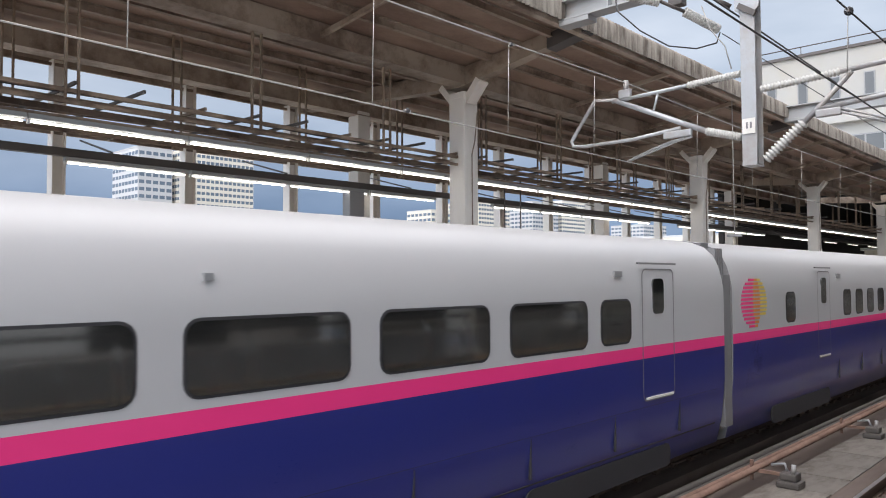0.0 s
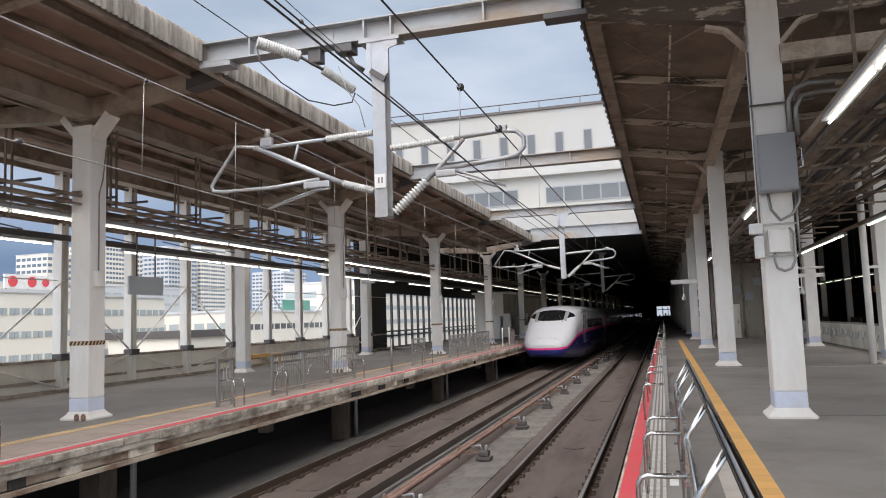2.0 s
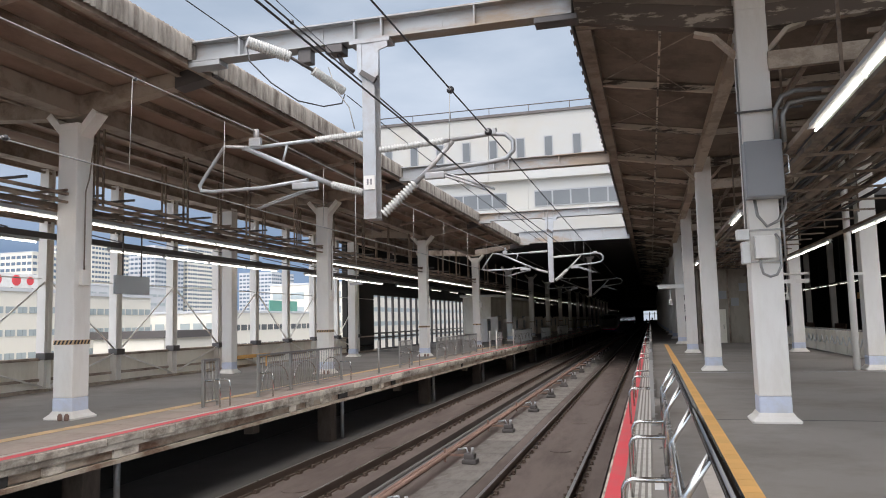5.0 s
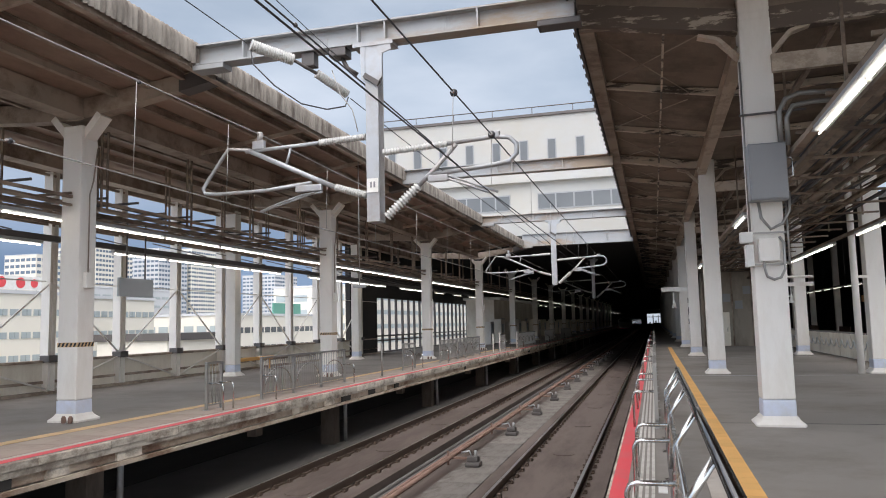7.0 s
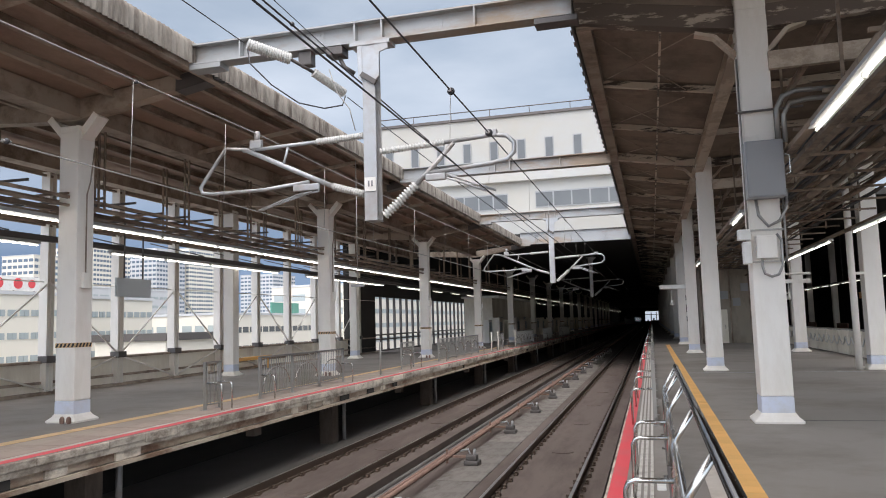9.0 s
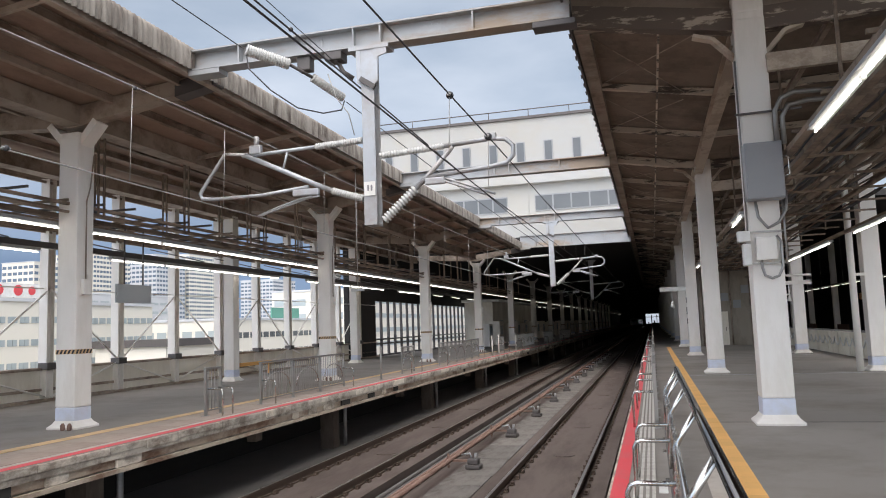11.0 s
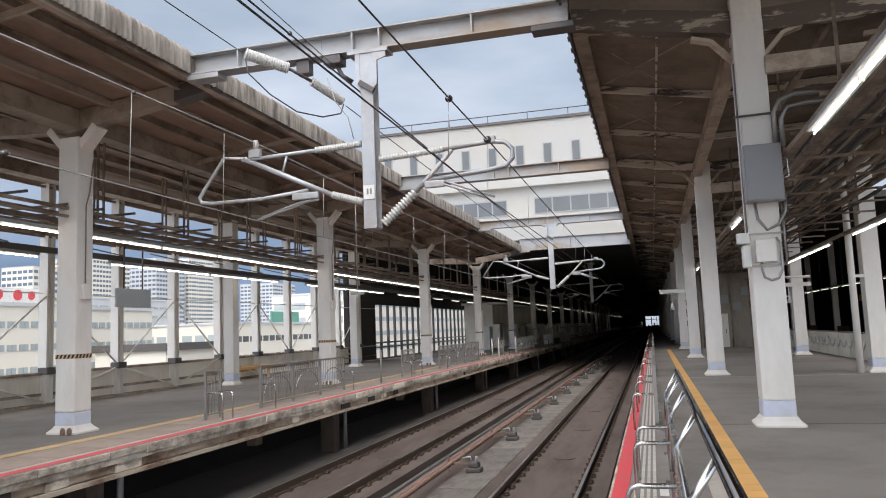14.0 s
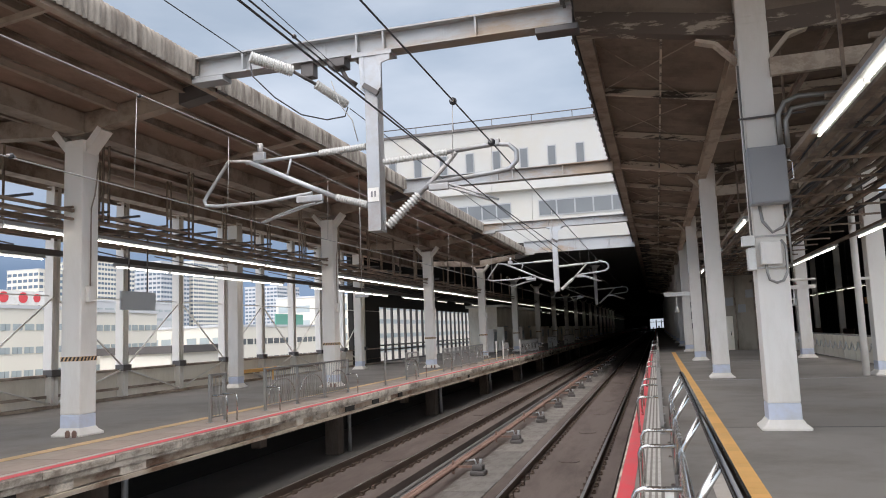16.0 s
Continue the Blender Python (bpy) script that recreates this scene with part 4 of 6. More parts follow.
def add_door(car, u0, u1, z0, z1, glass_z=(2.42, 3.0), cab=False):
    for side in (1, -1):
        d = part("door", frame_ring(u0, u1, z0, z1, 0.1, 0.022, side), M_TGREY, car, "white door with a narrow rounded window")
        um = (u0 + u1) / 2
        gw = 0.16
        part("door_glass", rounded_plate(um - gw, um + gw, glass_z[0], glass_z[1], 0.08, side, x=1.682, thick=0.02), M_TGLASS, d)
        part("gutter", bar(u0 - 0.08, u1 + 0.1, z1 + 0.06, z1 + 0.085, side, x=1.66, thick=0.03), M_TGREY, d)
        part("step_plate", bar(u0 + 0.1, u1 - 0.05, z0 + 0.02, z0 + 0.05, side, thick=0.012), M_WHITE, d, "pale step edge")
        if cab:
            for u in (u0 - 0.1, u1 + 0.1):
                bm = bmesh.new()
                tube(bm, [(side * 1.71, u, 1.25), (side * 1.71, u, 2.36)], 0.014, 8)
                box(bm, min(side * 1.66, side * 1.70), max(side * 1.66, side * 1.70), u - 0.035, u + 0.035, 1.2, 2.4)
                part("grab_rail", bm, M_UNDER, d, "dark recessed grab rail")


def add_under(car, u0, u1):
    for uc in (u0 + 3.7, u1 - 3.7):
        for e in (-1.25, 1.25):
            bm = bmesh.new()
            tube(bm, [(-0.82, uc + e, 0.43), (0.82, uc + e, 0.43)], 0.43, 18)
            part("wheelset", bm, M_UNDER, car)
        bm = bmesh.new()
        for s in (-1, 1):
            beam(bm, (s * 1.05, uc - 1.8, 0.5), (s * 1.05, uc + 1.8, 0.5), 0.18, 0.24)
        box(bm, -1.0, 1.0, uc - 0.3, uc + 0.3, 0.4, 0.6)
        part("bogie", bm, M_UNDER, car)
        for side in (1, -1):
            part("bogie_opening", rounded_plate(uc - 1.75, uc + 1.75, 0.27, 0.6, 0.12, side, x=1.585, thick=0.02), M_UNDER, car, "dark bogie opening in the skirt")
    for k in range(7):
        for side in (1, -1):
            part("skirt_seam", bar(u0 + 6 + k * 1.85, u0 + 6.012 + k * 1.85, 0.74, 1.2, side, x=1.64, thick=0.03), M_UNDER, car)
        bm = bmesh.new()
        a = u0 + 6 + k * 1.85
        bevelled(bm, -1.2, 1.2, a, a + 1.6, 0.17, 0.3, 0.02)
        part("equipment_box", bm, M_UNDER, car)


def emblem(car, u0, z0):
    """Setting-sun mark of pink, orange and yellow bars."""
    em = part("emblem", bar(u0, u0 + 0.02, z0 + 0.4, z0 + 0.42, 1, thick=0.004), M_TRAINP, car, "sunset mark of pink, orange and yellow bars")
    for k in range(13):
        z = z0 + 0.068 * k
        h = math.sqrt(max(0.02, 1 - ((k - 6) / 6.6) ** 2))
        a, b2 = u0 + 0.62 - 0.6 * h, u0 + 0.66 + 0.55 * h
        cut = [(0.0, 0.45, M_TRAINP), (0.45, 0.72, M_ORANGE), (0.72, 1.0, M_LEMON)]
        if k < 3:
            cut = [(0.0, 0.5, M_TRAINP), (0.5, 0.75, M_ORANGE)]
        for f0, f1, m in cut:
            part("stripe", bar(a + (b2 - a) * f0, a + (b2 - a) * f1, z, z + 0.042, 1, thick=0.005), m, em)


train = thing("high_speed_train", "white and navy high-speed train with a pink waist stripe", "train")
CARL = 24.35
lead_us = [0, 0.01, 0.025, 0.06, 0.12, 0.2, 0.3, 0.42, 0.56, 0.75, 1.0] + [1.3 + 0.3 * k for k in range(26)] + [CARL - 8, CARL - 0.15]
lead = new("lead_car", body_mesh(lead_us, "lead_car"))
lead.parent = train
lead["label"] = "tapered end car with a long sloping nose"
# windscreen band, side quarter windows
SWS = 0.54


def ws0(v):
    return 2.82 + 1.3 * abs(2 * v - 1) ** 2.4


def ws1(v):
    return 4.2 + 0.1 * (1 - abs(2 * v - 1)) ** 0.5


part("windscreen", patch(ws0, ws1, -SWS, SWS, 0.012, 14, 40), M_TGLASS, lead, "wide dark curved windscreen")
for a, b2, nm in ((-0.35, -0.27, "windscreen_pillar"), (0.27, 0.35, "windscreen_pillar")):
    part(nm, patch(lambda v: 2.95, lambda v: 4.22, a, b2, 0.02, 10, 3), M_TGREY, lead)
# coupler cover seam
bm = bmesh.new()
tube(bm, [shell(0.6 - 0.28 * (abs(j - 12) / 12) ** 2, (j - 12) / 12 * 0.8) + Vector((0, 0, 0.003)) for j in range(25)], 0.008, 5)
part("coupler_cover_seam", bm, M_TGREY, lead)
# wipers
for s in (-1, 1):
    bm = bmesh.new()
    tube(bm, [shell(2.72, s * 0.26) + Vector((0, 0, 0.03)), shell(3.4, s * 0.16) + Vector((0, 0, 0.06))], 0.018, 6)
    part("wiper", bm, M_BLACK, lead)
# headlight strips on the navy flank
for s in (-1, 1):
    bm = bmesh.new()
    beam(bm, (s * 1.515, 2.7, 1.2), (s * 1.548, 3.4, 1.4), 0.07, 0.075)
    part("headlight", bm, M_TGREY, lead, "slanted narrow headlight cover")
V0 = 8.96
for k in range(6):
    add_window(lead, V0 + 1.91 * k, V0 + 1.91 * k + 1.57)
add_window(lead, V0 + 11.42, V0 + 12.2)
add_door(lead, 6.24, 6.84, 1.2, 3.16, (2.4, 2.98), cab=True)
add_door(lead, 7.52, 8.3, 1.2, 3.16, (2.45, 3.0))
add_door(lead, 21.45, 22.4, 1.3, 3.14, (2.5, 3.0))
for side in (1, -1):
    vt = part("destination_display", bar(V0 + 0.05, V0 + 0.7, 2.98, 3.14, side, x=1.655, thick=0.03), M_BOX, lead)
    part("display_line", bar(V0 + 0.12, V0 + 0.64, 3.05, 3.065, side, x=1.665, thick=0.025), M_WHITE, vt)
    part("lamp", bar(V0 + 5.9, V0 + 5.98, 3.0, 3.06, side, x=1.65, thick=0.03), M_BOX, lead)
    part("lamp", bar(V0 + 11.8, V0 + 12.0, 3.02, 3.1, side, x=1.65, thick=0.03), M_BOX, lead)
    bm = bmesh.new()
    tube(bm, [(side * 1.6, CARL * 0.4, 0.66), (side * 1.6, CARL - 0.4, 0.66)], 0.014, 5)
    part("skirt_line", bm, M_UNDER, lead)
    bm = bmesh.new()
    tube(bm, [(side * 1.665, CARL * 0.4, 1.22), (side * 1.665, CARL - 0.4, 1.22)], 0.008, 5)
    part("body_seam", bm, M_UNDER, lead)
add_under(lead, 5.5, CARL)


def middle_car(u0):
    me = body_mesh([20.0, 20.0 + CARL - 0.3], "middle_car")
    me.transform(Matrix.Translation((0, -20.0, 0)))
    car = new("middle_car", me)
    car.parent = train
    emblem(car, 0.35, 2.13)
    add_window(car, 2.55, 3.1)
    add_door(car, 4.45, 5.3, 1.3, 3.14, (2.45, 3.0))
    for k in range(14):
        add_window(car, 6.3 + 1.0 * k, 6.3 + 1.0 * k + 0.62)
    add_door(car, 22.2, 23.1, 1.3, 3.14, (2.45, 3.0))
    for side in (1, -1):
        part("lamp", bar(5.9, 6.15, 2.98, 3.08, side, x=1.655, thick=0.03), M_BOX, car)
    add_under(car, 0, CARL - 0.3)
    # bellows and shroud towards the car behind
    bm = bmesh.new()
    for k in range(3):
        box(bm, -1.55, 1.55, -0.33 + k * 0.11, -0.26 + k * 0.11, 0.5, 3.5)
    part("gangway", bm, M_TGREY, car)
    for s in (-1, 1):
        bm = bmesh.new()
        box(bm, min(s * 1.5, s * 1.665), max(s * 1.5, s * 1.665), -0.3, -0.02, 0.55, 3.05)
        part("gangway_shroud", bm, M_TGREY, car, "grey weathered gangway shroud")
    bm = bmesh.new()
    box(bm, -1.3, 1.3, -0.3, -0.02, 3.5, 3.6)
    part("roof_shroud", bm, M_TGREY, car)
    return car


mc = middle_car(CARL)
mc.matrix_basis = pose(0, CARL + 0.2, 0)
for k in range(1, 5):
    made = copy_thing(mc, pose(0, CARL + 0.2 + CARL * k, 0))
    made.parent = train



# ================= lamps and racks =================
def strip_light(label, m, rail=False):
    t = thing("fluorescent_light", label, "strip light", group="fluorescent lights")
    bm = bmesh.new()
    bevelled(bm, -0.07, 0.07, -1.24, 1.24, 0.07, 0.14, 0.015)
    for sx in (-1, 1):
        beam(bm, (sx * 0.05, -1.24, 0.065), (sx * 0.05, 1.24, 0.065), 0.09, 0.012)
    part("housing", bm, M_SIGNGREY, t)
    bm = bmesh.new()
    tube(bm, [(0, -1.2, 0.025), (0, 1.2, 0.025)], 0.017, 8)
    part("tube", bm, m, t)
    bm = bmesh.new()
    box(bm, -0.03, 0.03, -1.24, -1.2, -0.01, 0.06)
    part("socket", bm, M_WHITE, t)
    return t


la = strip_light("lit white fluorescent strip light under the canopy rack", M_LAMP)
la.matrix_basis = pose(-11.8, 0.0, 4.06)
for k in range(1, 20):
    copy_thing(la, pose(-11.8, 2.5 * k, 4.06))
for k in range(0, 20):
    if k % 5 != 2:
        copy_thing(la, pose(-14.9, 2.55 * k - 1, 3.98))
for y in (4.9, 7.4, 9.85, 20.9, 29.0, 38.2, 46.0, 58, 70, 82, 94, 106):
    copy_thing(la, pose(2.3, y, 4.2))
for y in (15.2, 17.7, 20.2, 22.7, 28.0, 30.5, 33.0, 35.5, 41, 43.5, 52, 54.5, 63, 75):
    copy_thing(la, pose(5.75, y, 4.0))
lf = strip_light("dim fluorescent strip light in the covered part", M_LAMPFAR)
lf.matrix_basis = pose(13.0, 44.0, 3.7)
for k in range(0, 28):
    copy_thing(lf, pose(-11.8, 50.0 + 2.5 * k, 4.06))
    if k % 2:
        copy_thing(lf, pose(-14.9, 50.0 + 2.55 * k, 3.98))
for k in range(0, 38):
    copy_thing(lf, pose(-11.8, 120 + 5.0 * k, 4.06))
rf = thing("lamp_rail", "dark hung lamp rail over the next platform", "lamp rail", kind="structure")
for x, y0 in ((13.0, 44.0),):
    for k in range(0, 16):
        k and copy_thing(lf, pose(x, y0 + 3.3 * k, 3.7))
    bm = bmesh.new()
    beam(bm, (x, y0 - 3, 3.86), (x, y0 + 80, 3.86), 0.06, 0.06)
    for k in range(12):
        beam(bm, (x, y0 + 7 * k, 3.88), (x, y0 + 7 * k, 7.2 if y0 + 7 * k > 50 else 6.9), 0.04, 0.04)
    part("rail", bm, M_STEELDK, rf)

rack = thing("cable_rack", "rusty beige steel cable rack hung below the far canopy", "cable rack", kind="structure")
for x, z, w, h in ((-11.35, 4.53, 0.07, 0.06), (-11.35, 4.36, 0.06, 0.05), (-11.6, 4.46, 0.05, 0.05), (-11.8, 4.22, 0.06, 0.06), (-12.5, 4.5, 0.05, 0.1), (-13.3, 4.52, 0.05, 0.1), (-14.2, 4.5, 0.05, 0.1)):
    bm = bmesh.new()
    beam(bm, (x, Y0C, z), (x, 305, z), w, h)
    part("rail", bm, M_RACK, rack)
bm = bmesh.new()
beam(bm, (-14.9, Y0C, 4.2), (-14.9, 125, 4.2), 0.14, 0.15)
part("lamp_rail", bm, M_STEELDK, rack, "dark steel lamp rail")
for k in range(23):
    y = -2 + k * 3.1
    bm = bmesh.new()
    for x in (-11.32, -14.2):
        for e in (-0.09, 0.09):
            beam(bm, (x, y + e, 4.4), (x, y + e, 6.12 if x > -11.5 else soffit(x) - 0.02), 0.045, 0.035)
    part("hanger", bm, M_RACK, rack)
for k in range(66):
    y = -3 + k * 1.035
    bm = bmesh.new()
    z = 4.6 + 0.05 * (k % 3)
    beam(bm, (-11.3, y, z), (-15.1 if k % 2 else -14.3, y, z), 0.04, 0.05)
    part("cross_bar", bm, M_STEELDK if k % 3 else M_RACK, rack)
    if k % 4 == 1:
        bm = bmesh.new()
        beam(bm, (-14.9, y, 4.3), (-17.3, y + 0.3, 4.9), 0.035, 0.035)
        part("stay", bm, M_STEELDK, rack)
for x, z, r in ((-12.1, 4.72, 0.045), (-12.8, 4.74, 0.03), (-13.7, 4.74, 0.06), (-14.5, 4.9, 0.03), (-16.2, 5.3, 0.02)):
    bm = bmesh.new()
    tube(bm, [(x, -6 + j * 3.1, z - 0.03 * (j % 2)) for j in range(45)], r, 6)
    part("cable", bm, M_CABLE if r < 0.05 else M_RACK, rack)
rackr = thing("cable_rack", "beige steel lamp rack hung below the near canopy", "cable rack", kind="structure")
for x, z in ((2.3, 4.37), (2.7, 4.5), (5.75, 4.17), (6.05, 4.3)):
    bm = bmesh.new()
    beam(bm, (x, Y0C, z), (x, 160, z), 0.12, 0.08)
    part("rail", bm, M_RACK, rackr)
for k in range(40):
    y = 4 + 2.1 * k
    bm = bmesh.new()
    beam(bm, (2.25, y, 4.56), (6.1, y, 4.56), 0.05, 0.05)
    part("cross_bar", bm, M_RACK, rackr)
    if k % 2:
        bm = bmesh.new()
        for x in (2.5, 4.1, 5.7):
            beam(bm, (x, y, 4.5), (x, y, 6.7), 0.04, 0.04)
        part("hanger", bm, M_RACK, rackr)
for x, z, r in ((3.0, 4.68, 0.07), (3.5, 4.64, 0.04), (4.0, 4.7, 0.09), (4.5, 4.64, 0.04), (5.0, 4.68, 0.06), (5.3, 4.62, 0.03), (3.2, 5.4, 0.12), (4.4, 5.5, 0.09)):
    bm = bmesh.new()
    tube(bm, [(x + 0.04 * (j % 2), 2 + j * 4.2, z) for j in range(30)], r, 7)
    part("pipe", bm, M_RACK if r > 0.05 else M_CABLE, rackr)

# loose brown cables heaped on the near rack
for j in range(26):
    x, z = random.uniform(2.75, 5.6), 4.62 + random.choice((0, 0.05, 0.1, 0.18, 0.5, 0.8)) + random.uniform(0, 0.06)
    r = random.choice((0.02, 0.025, 0.03, 0.045))
    bm = bmesh.new()
    pts, off = [], 0.0
    for k in range(46):
        off = off * 0.7 + random.uniform(-0.09, 0.09)
        pts.append((x + off, 3 + 1.1 * k, z + abs(off) * 0.35 + random.uniform(-0.02, 0.02)))
    tube(bm, pts, r, 6)
    part("cable", bm, (M_RACK, M_RUST, M_CABLE, M_ROOMWALL)[j % 4], rackr)


# ================= overhead line =================
def insulator(bm, p, q, r=0.075, sheds=9, waist=0.68):
    """A ribbed insulator from p to q."""
    p, q = Vector(p), Vector(q)
    pts, rs = [], []
    n = sheds * 4
    for k in range(n + 1):
        pts.append(p + (q - p) * (k / n))
        rs.append(r if k % 4 in (1, 2) else r * waist)
    tube(bm, pts, rs, 12)


def mast(y, number=False):
    t = thing("catenary_support", "hanging steel post with insulated cantilever arms over the tracks", "catenary support")
    bm = bmesh.new()
    w = 0.115
    box(bm, -4.5 - w, -4.5 + w, y - 0.14, y - 0.12, 3.55, 6.66)
    box(bm, -4.5 - w, -4.5 + w, y + 0.12, y + 0.14, 3.55, 6.66)
    box(bm, -4.51, -4.49, y - 0.12, y + 0.12, 3.55, 6.66)
    box(bm, -4.5 - w, -4.5 + w, y - 0.15, y + 0.15, 3.52, 3.55)
    box(bm, -4.84, -4.1, y - 0.16, y + 0.16, 6.6, 6.66)
    part("post", bm, M_STEEL, t)
    for sx in (-1, 1):
        bm = bmesh.new()
        v = [(0.115, 6.6), (0.36 if sx > 0 else 0.2, 6.6), (0.36 if sx > 0 else 0.2, 6.5), (0.2, 6.45), (0.19, 6.02), (0.115, 5.95)]
        f0 = [bm.verts.new((-4.5 + sx * a, y - 0.15, z)) for a, z in v]
        f1 = [bm.verts.new((-4.5 + sx * a, y - 0.12, z)) for a, z in v]
        bm.faces.new(f0)
        bm.faces.new(f1[::-1])
        for k in range(6):
            bm.faces.new((f0[k], f0[(k + 1) % 6], f1[(k + 1) % 6], f1[k]))
        part("gusset", bm, M_STEEL, t)
    bm = bmesh.new()
    beam(bm, (-4.62, y - 0.17, 6.08), (-4.36, y - 0.17, 5.9), 0.06, 0.09)
    part("cleat", bm, M_STEELDK, t)
    if number:
        bm = bmesh.new()
        box(bm, -4.6, -4.4, y - 0.165, y - 0.155, 4.02, 4.26)
        pl = part("number_plate", bm, M_WHITE, t, "small white plate with dark bars")
        bm = bmesh.new()
        for k in range(2):
            box(bm, -4.54 + 0.06 * k, -4.51 + 0.06 * k, y - 0.172, y - 0.166, 4.1, 4.2)
        part("bar", bm, M_TGREY, pl)
    yy = y - 0.02
    for p, q, r, n in (((-4.66, yy, 5.03), (-5.56, yy, 5.0), 0.062, 20), ((-4.66, yy, 4.0), (-5.25, yy, 4.18), 0.068, 14), ((-4.36, yy, 4.72), (-3.2, yy, 4.78), 0.06, 22), ((-4.3, yy, 3.6), (-3.72, yy, 4.1), 0.085, 13)):
        bm = bmesh.new()
        insulator(bm, p, q, r, n)
        part("insulator", bm, M_INSUL, t, "ribbed white porcelain insulator")
    for pts, r in (([(-5.56, yy, 5.0), (-7.0, yy, 4.96)], 0.035), ([(-5.25, yy, 4.18), (-6.95, yy, 4.98)], 0.045), ([(-6.1, yy, 4.97), (-6.2, yy, 4.62)], 0.022),
                   ([(-6.9, yy, 4.98), (-7.36, yy, 5.04), (-7.8, yy, 4.46), (-7.88, yy, 4.34), (-7.84, yy, 4.25), (-7.6, yy, 4.22), (-6.6, yy, 4.22), (-5.7, yy, 4.3)], 0.035),
                   ([(-3.2, yy, 4.78), (-2.4, yy, 4.83), (-2.15, yy, 4.8), (-2.03, yy, 4.68), (-2.03, yy, 4.52), (-2.15, yy, 4.4), (-2.4, yy, 4.36), (-3.5, yy, 4.27)], 0.04),
                   ([(-3.72, yy, 4.1), (-3.5, yy, 4.3), (-3.05, yy, 4.76)], 0.04)):
        bm = bmesh.new()
        tube(bm, pts, r, 8)
        part("cantilever_tube", bm, M_STEEL, t)
    for a, b2 in ((-6.0, -5.5), (-3.55, -3.2)):
        bm = bmesh.new()
        bevelled(bm, a, b2, yy - 0.04, yy + 0.04, 4.14, 4.26, 0.02)
        part("arm_holder", bm, M_STEEL, t)
    for s in (0.0, 0.14):
        for pts in ([(-5.5 - s, yy, 4.12), (-5.75 - s, yy + 0.05, 4.1), (-6.2 - s, yy + 0.1, 4.0), (-6.72 - s * 0.3, yy + 0.1, 3.86)], [(-3.45 + s, yy, 4.26), (-3.3 + s, yy, 4.22), (-2.9 + s, yy, 4.06), (-2.5 + s, yy, 3.9)]):
            bm = bmesh.new()
            tube(bm, pts, 0.02, 6)
            part("registration_arm", bm, M_STEEL, t)
    bm = bmesh.new()
    bevelled(bm, -6.85, -6.62, yy - 0.05, yy + 0.05, 4.98, 5.14, 0.02)
    tube(bm, [(-6.72, yy, 5.1), (-6.72, yy, 5.3)], 0.05, 8)
    part("clamp", bm, M_STEEL, t)
    bm = bmesh.new()
    bevelled(bm, -2.5, -2.3, yy - 0.05, yy + 0.05, 4.8, 4.92, 0.02)
    part("clamp", bm, M_STEEL, t)
    return t


mast(12.0, True)
mast(36.3)
mast(61.0)


def wire(name, pts, r, m, label, sag=0.0):
    line = []
    for (p, q) in zip(pts, pts[1:]):
        p, q = Vector(p), Vector(q)
        for k in range(8):
            f = k / 8
            o = p + (q - p) * f
            o.z -= sag * 4 * f * (1 - f)
            line.append(o)
    line.append(Vector(pts[-1]))
    bm = bmesh.new()
    tube(bm, line, r, 6)
    return tagged(part(name, bm, m), label, "overhead wire", kind="structure")


SUP = (-36.0, -12.3, 12.0, 36.3, 61.0, 110.0, 160.0)
wire("messenger_wire", [(-6.72, y, 5.26) for y in SUP], 0.011, M_CABLELT, "bright messenger wire above the far track", 0.1)
wire("contact_wire", [(-6.8 + (0.12 if k % 2 else -0.12), y, 3.9) for k, y in enumerate(SUP)], 0.01, M_CABLELT, "contact wire above the far track")
wire("messenger_wire", [(-2.3, y, 4.69) for y in SUP], 0.01, M_CABLE, "dark messenger wire above the near track", 0.03)
wire("contact_wire", [(-2.35 + (0.12 if k % 2 else -0.12), y, 3.88) for k, y in enumerate(SUP)], 0.009, M_CABLE, "contact wire above the near track")
wire("feeder_wire", [(-4.66, y, 5.95 - 0.0175 * (y - 12)) for y in SUP[:4]] + [(-4.66, 61, 5.35), (-4.66, 160, 5.3)], 0.014, M_CABLE, "thick dark feeder wire along the posts", 0.02)
wire("feeder_wire", [(-5.2, -30, 8.4), (-5.15, 11.9, 6.5)], 0.007, M_CABLE, "thin dark wire clamped below the girder", 0.05)
wire("feeder_wire", [(-6.45, -30, 7.4), (-6.42, 11.0, 6.58)], 0.009, M_CABLE, "thin dark feeder wire to a strain insulator", 0.1)
wire("feeder_wire", [(-5.2, 12.6, 5.95), (-4.9, 36, 5.5), (-4.9, 61, 5.3)], 0.009, M_CABLE, "thin dark feeder wire beyond the insulator", 0.1)
st = thing("strain_insulator", "two pale strain insulators hung from the girder", "insulator")
bm = bmesh.new()
insulator(bm, (-6.4, 11.1, 6.58), (-5.85, 11.6, 6.42), 0.105, 18, 0.86)
part("body", bm, M_INSUL, st)
bm = bmesh.new()
insulator(bm, (-5.6, 12.0, 6.28), (-5.22, 12.5, 6.0), 0.085, 16, 0.86)
part("body", bm, M_INSUL, st)
bm = bmesh.new()
tube(bm, [(-5.85, 11.6, 6.42), (-5.6, 12.0, 6.28)], 0.03, 6)
bevelled(bm, -5.85, -5.6, 11.9, 12.1, 6.4, 6.66, 0.02)
part("link", bm, M_STEELDK, st)
bm = bmesh.new()
tube(bm, [(-6.4, 11.1, 6.5), (-6.3, 11.0, 6.2), (-6.0, 11.2, 5.85), (-5.7, 11.6, 5.62), (-5.4, 12.0, 5.6), (-5.22, 12.4, 5.75), (-5.2, 12.5, 5.95)], 0.013, 6)
part("jumper", bm, M_CABLE, st)
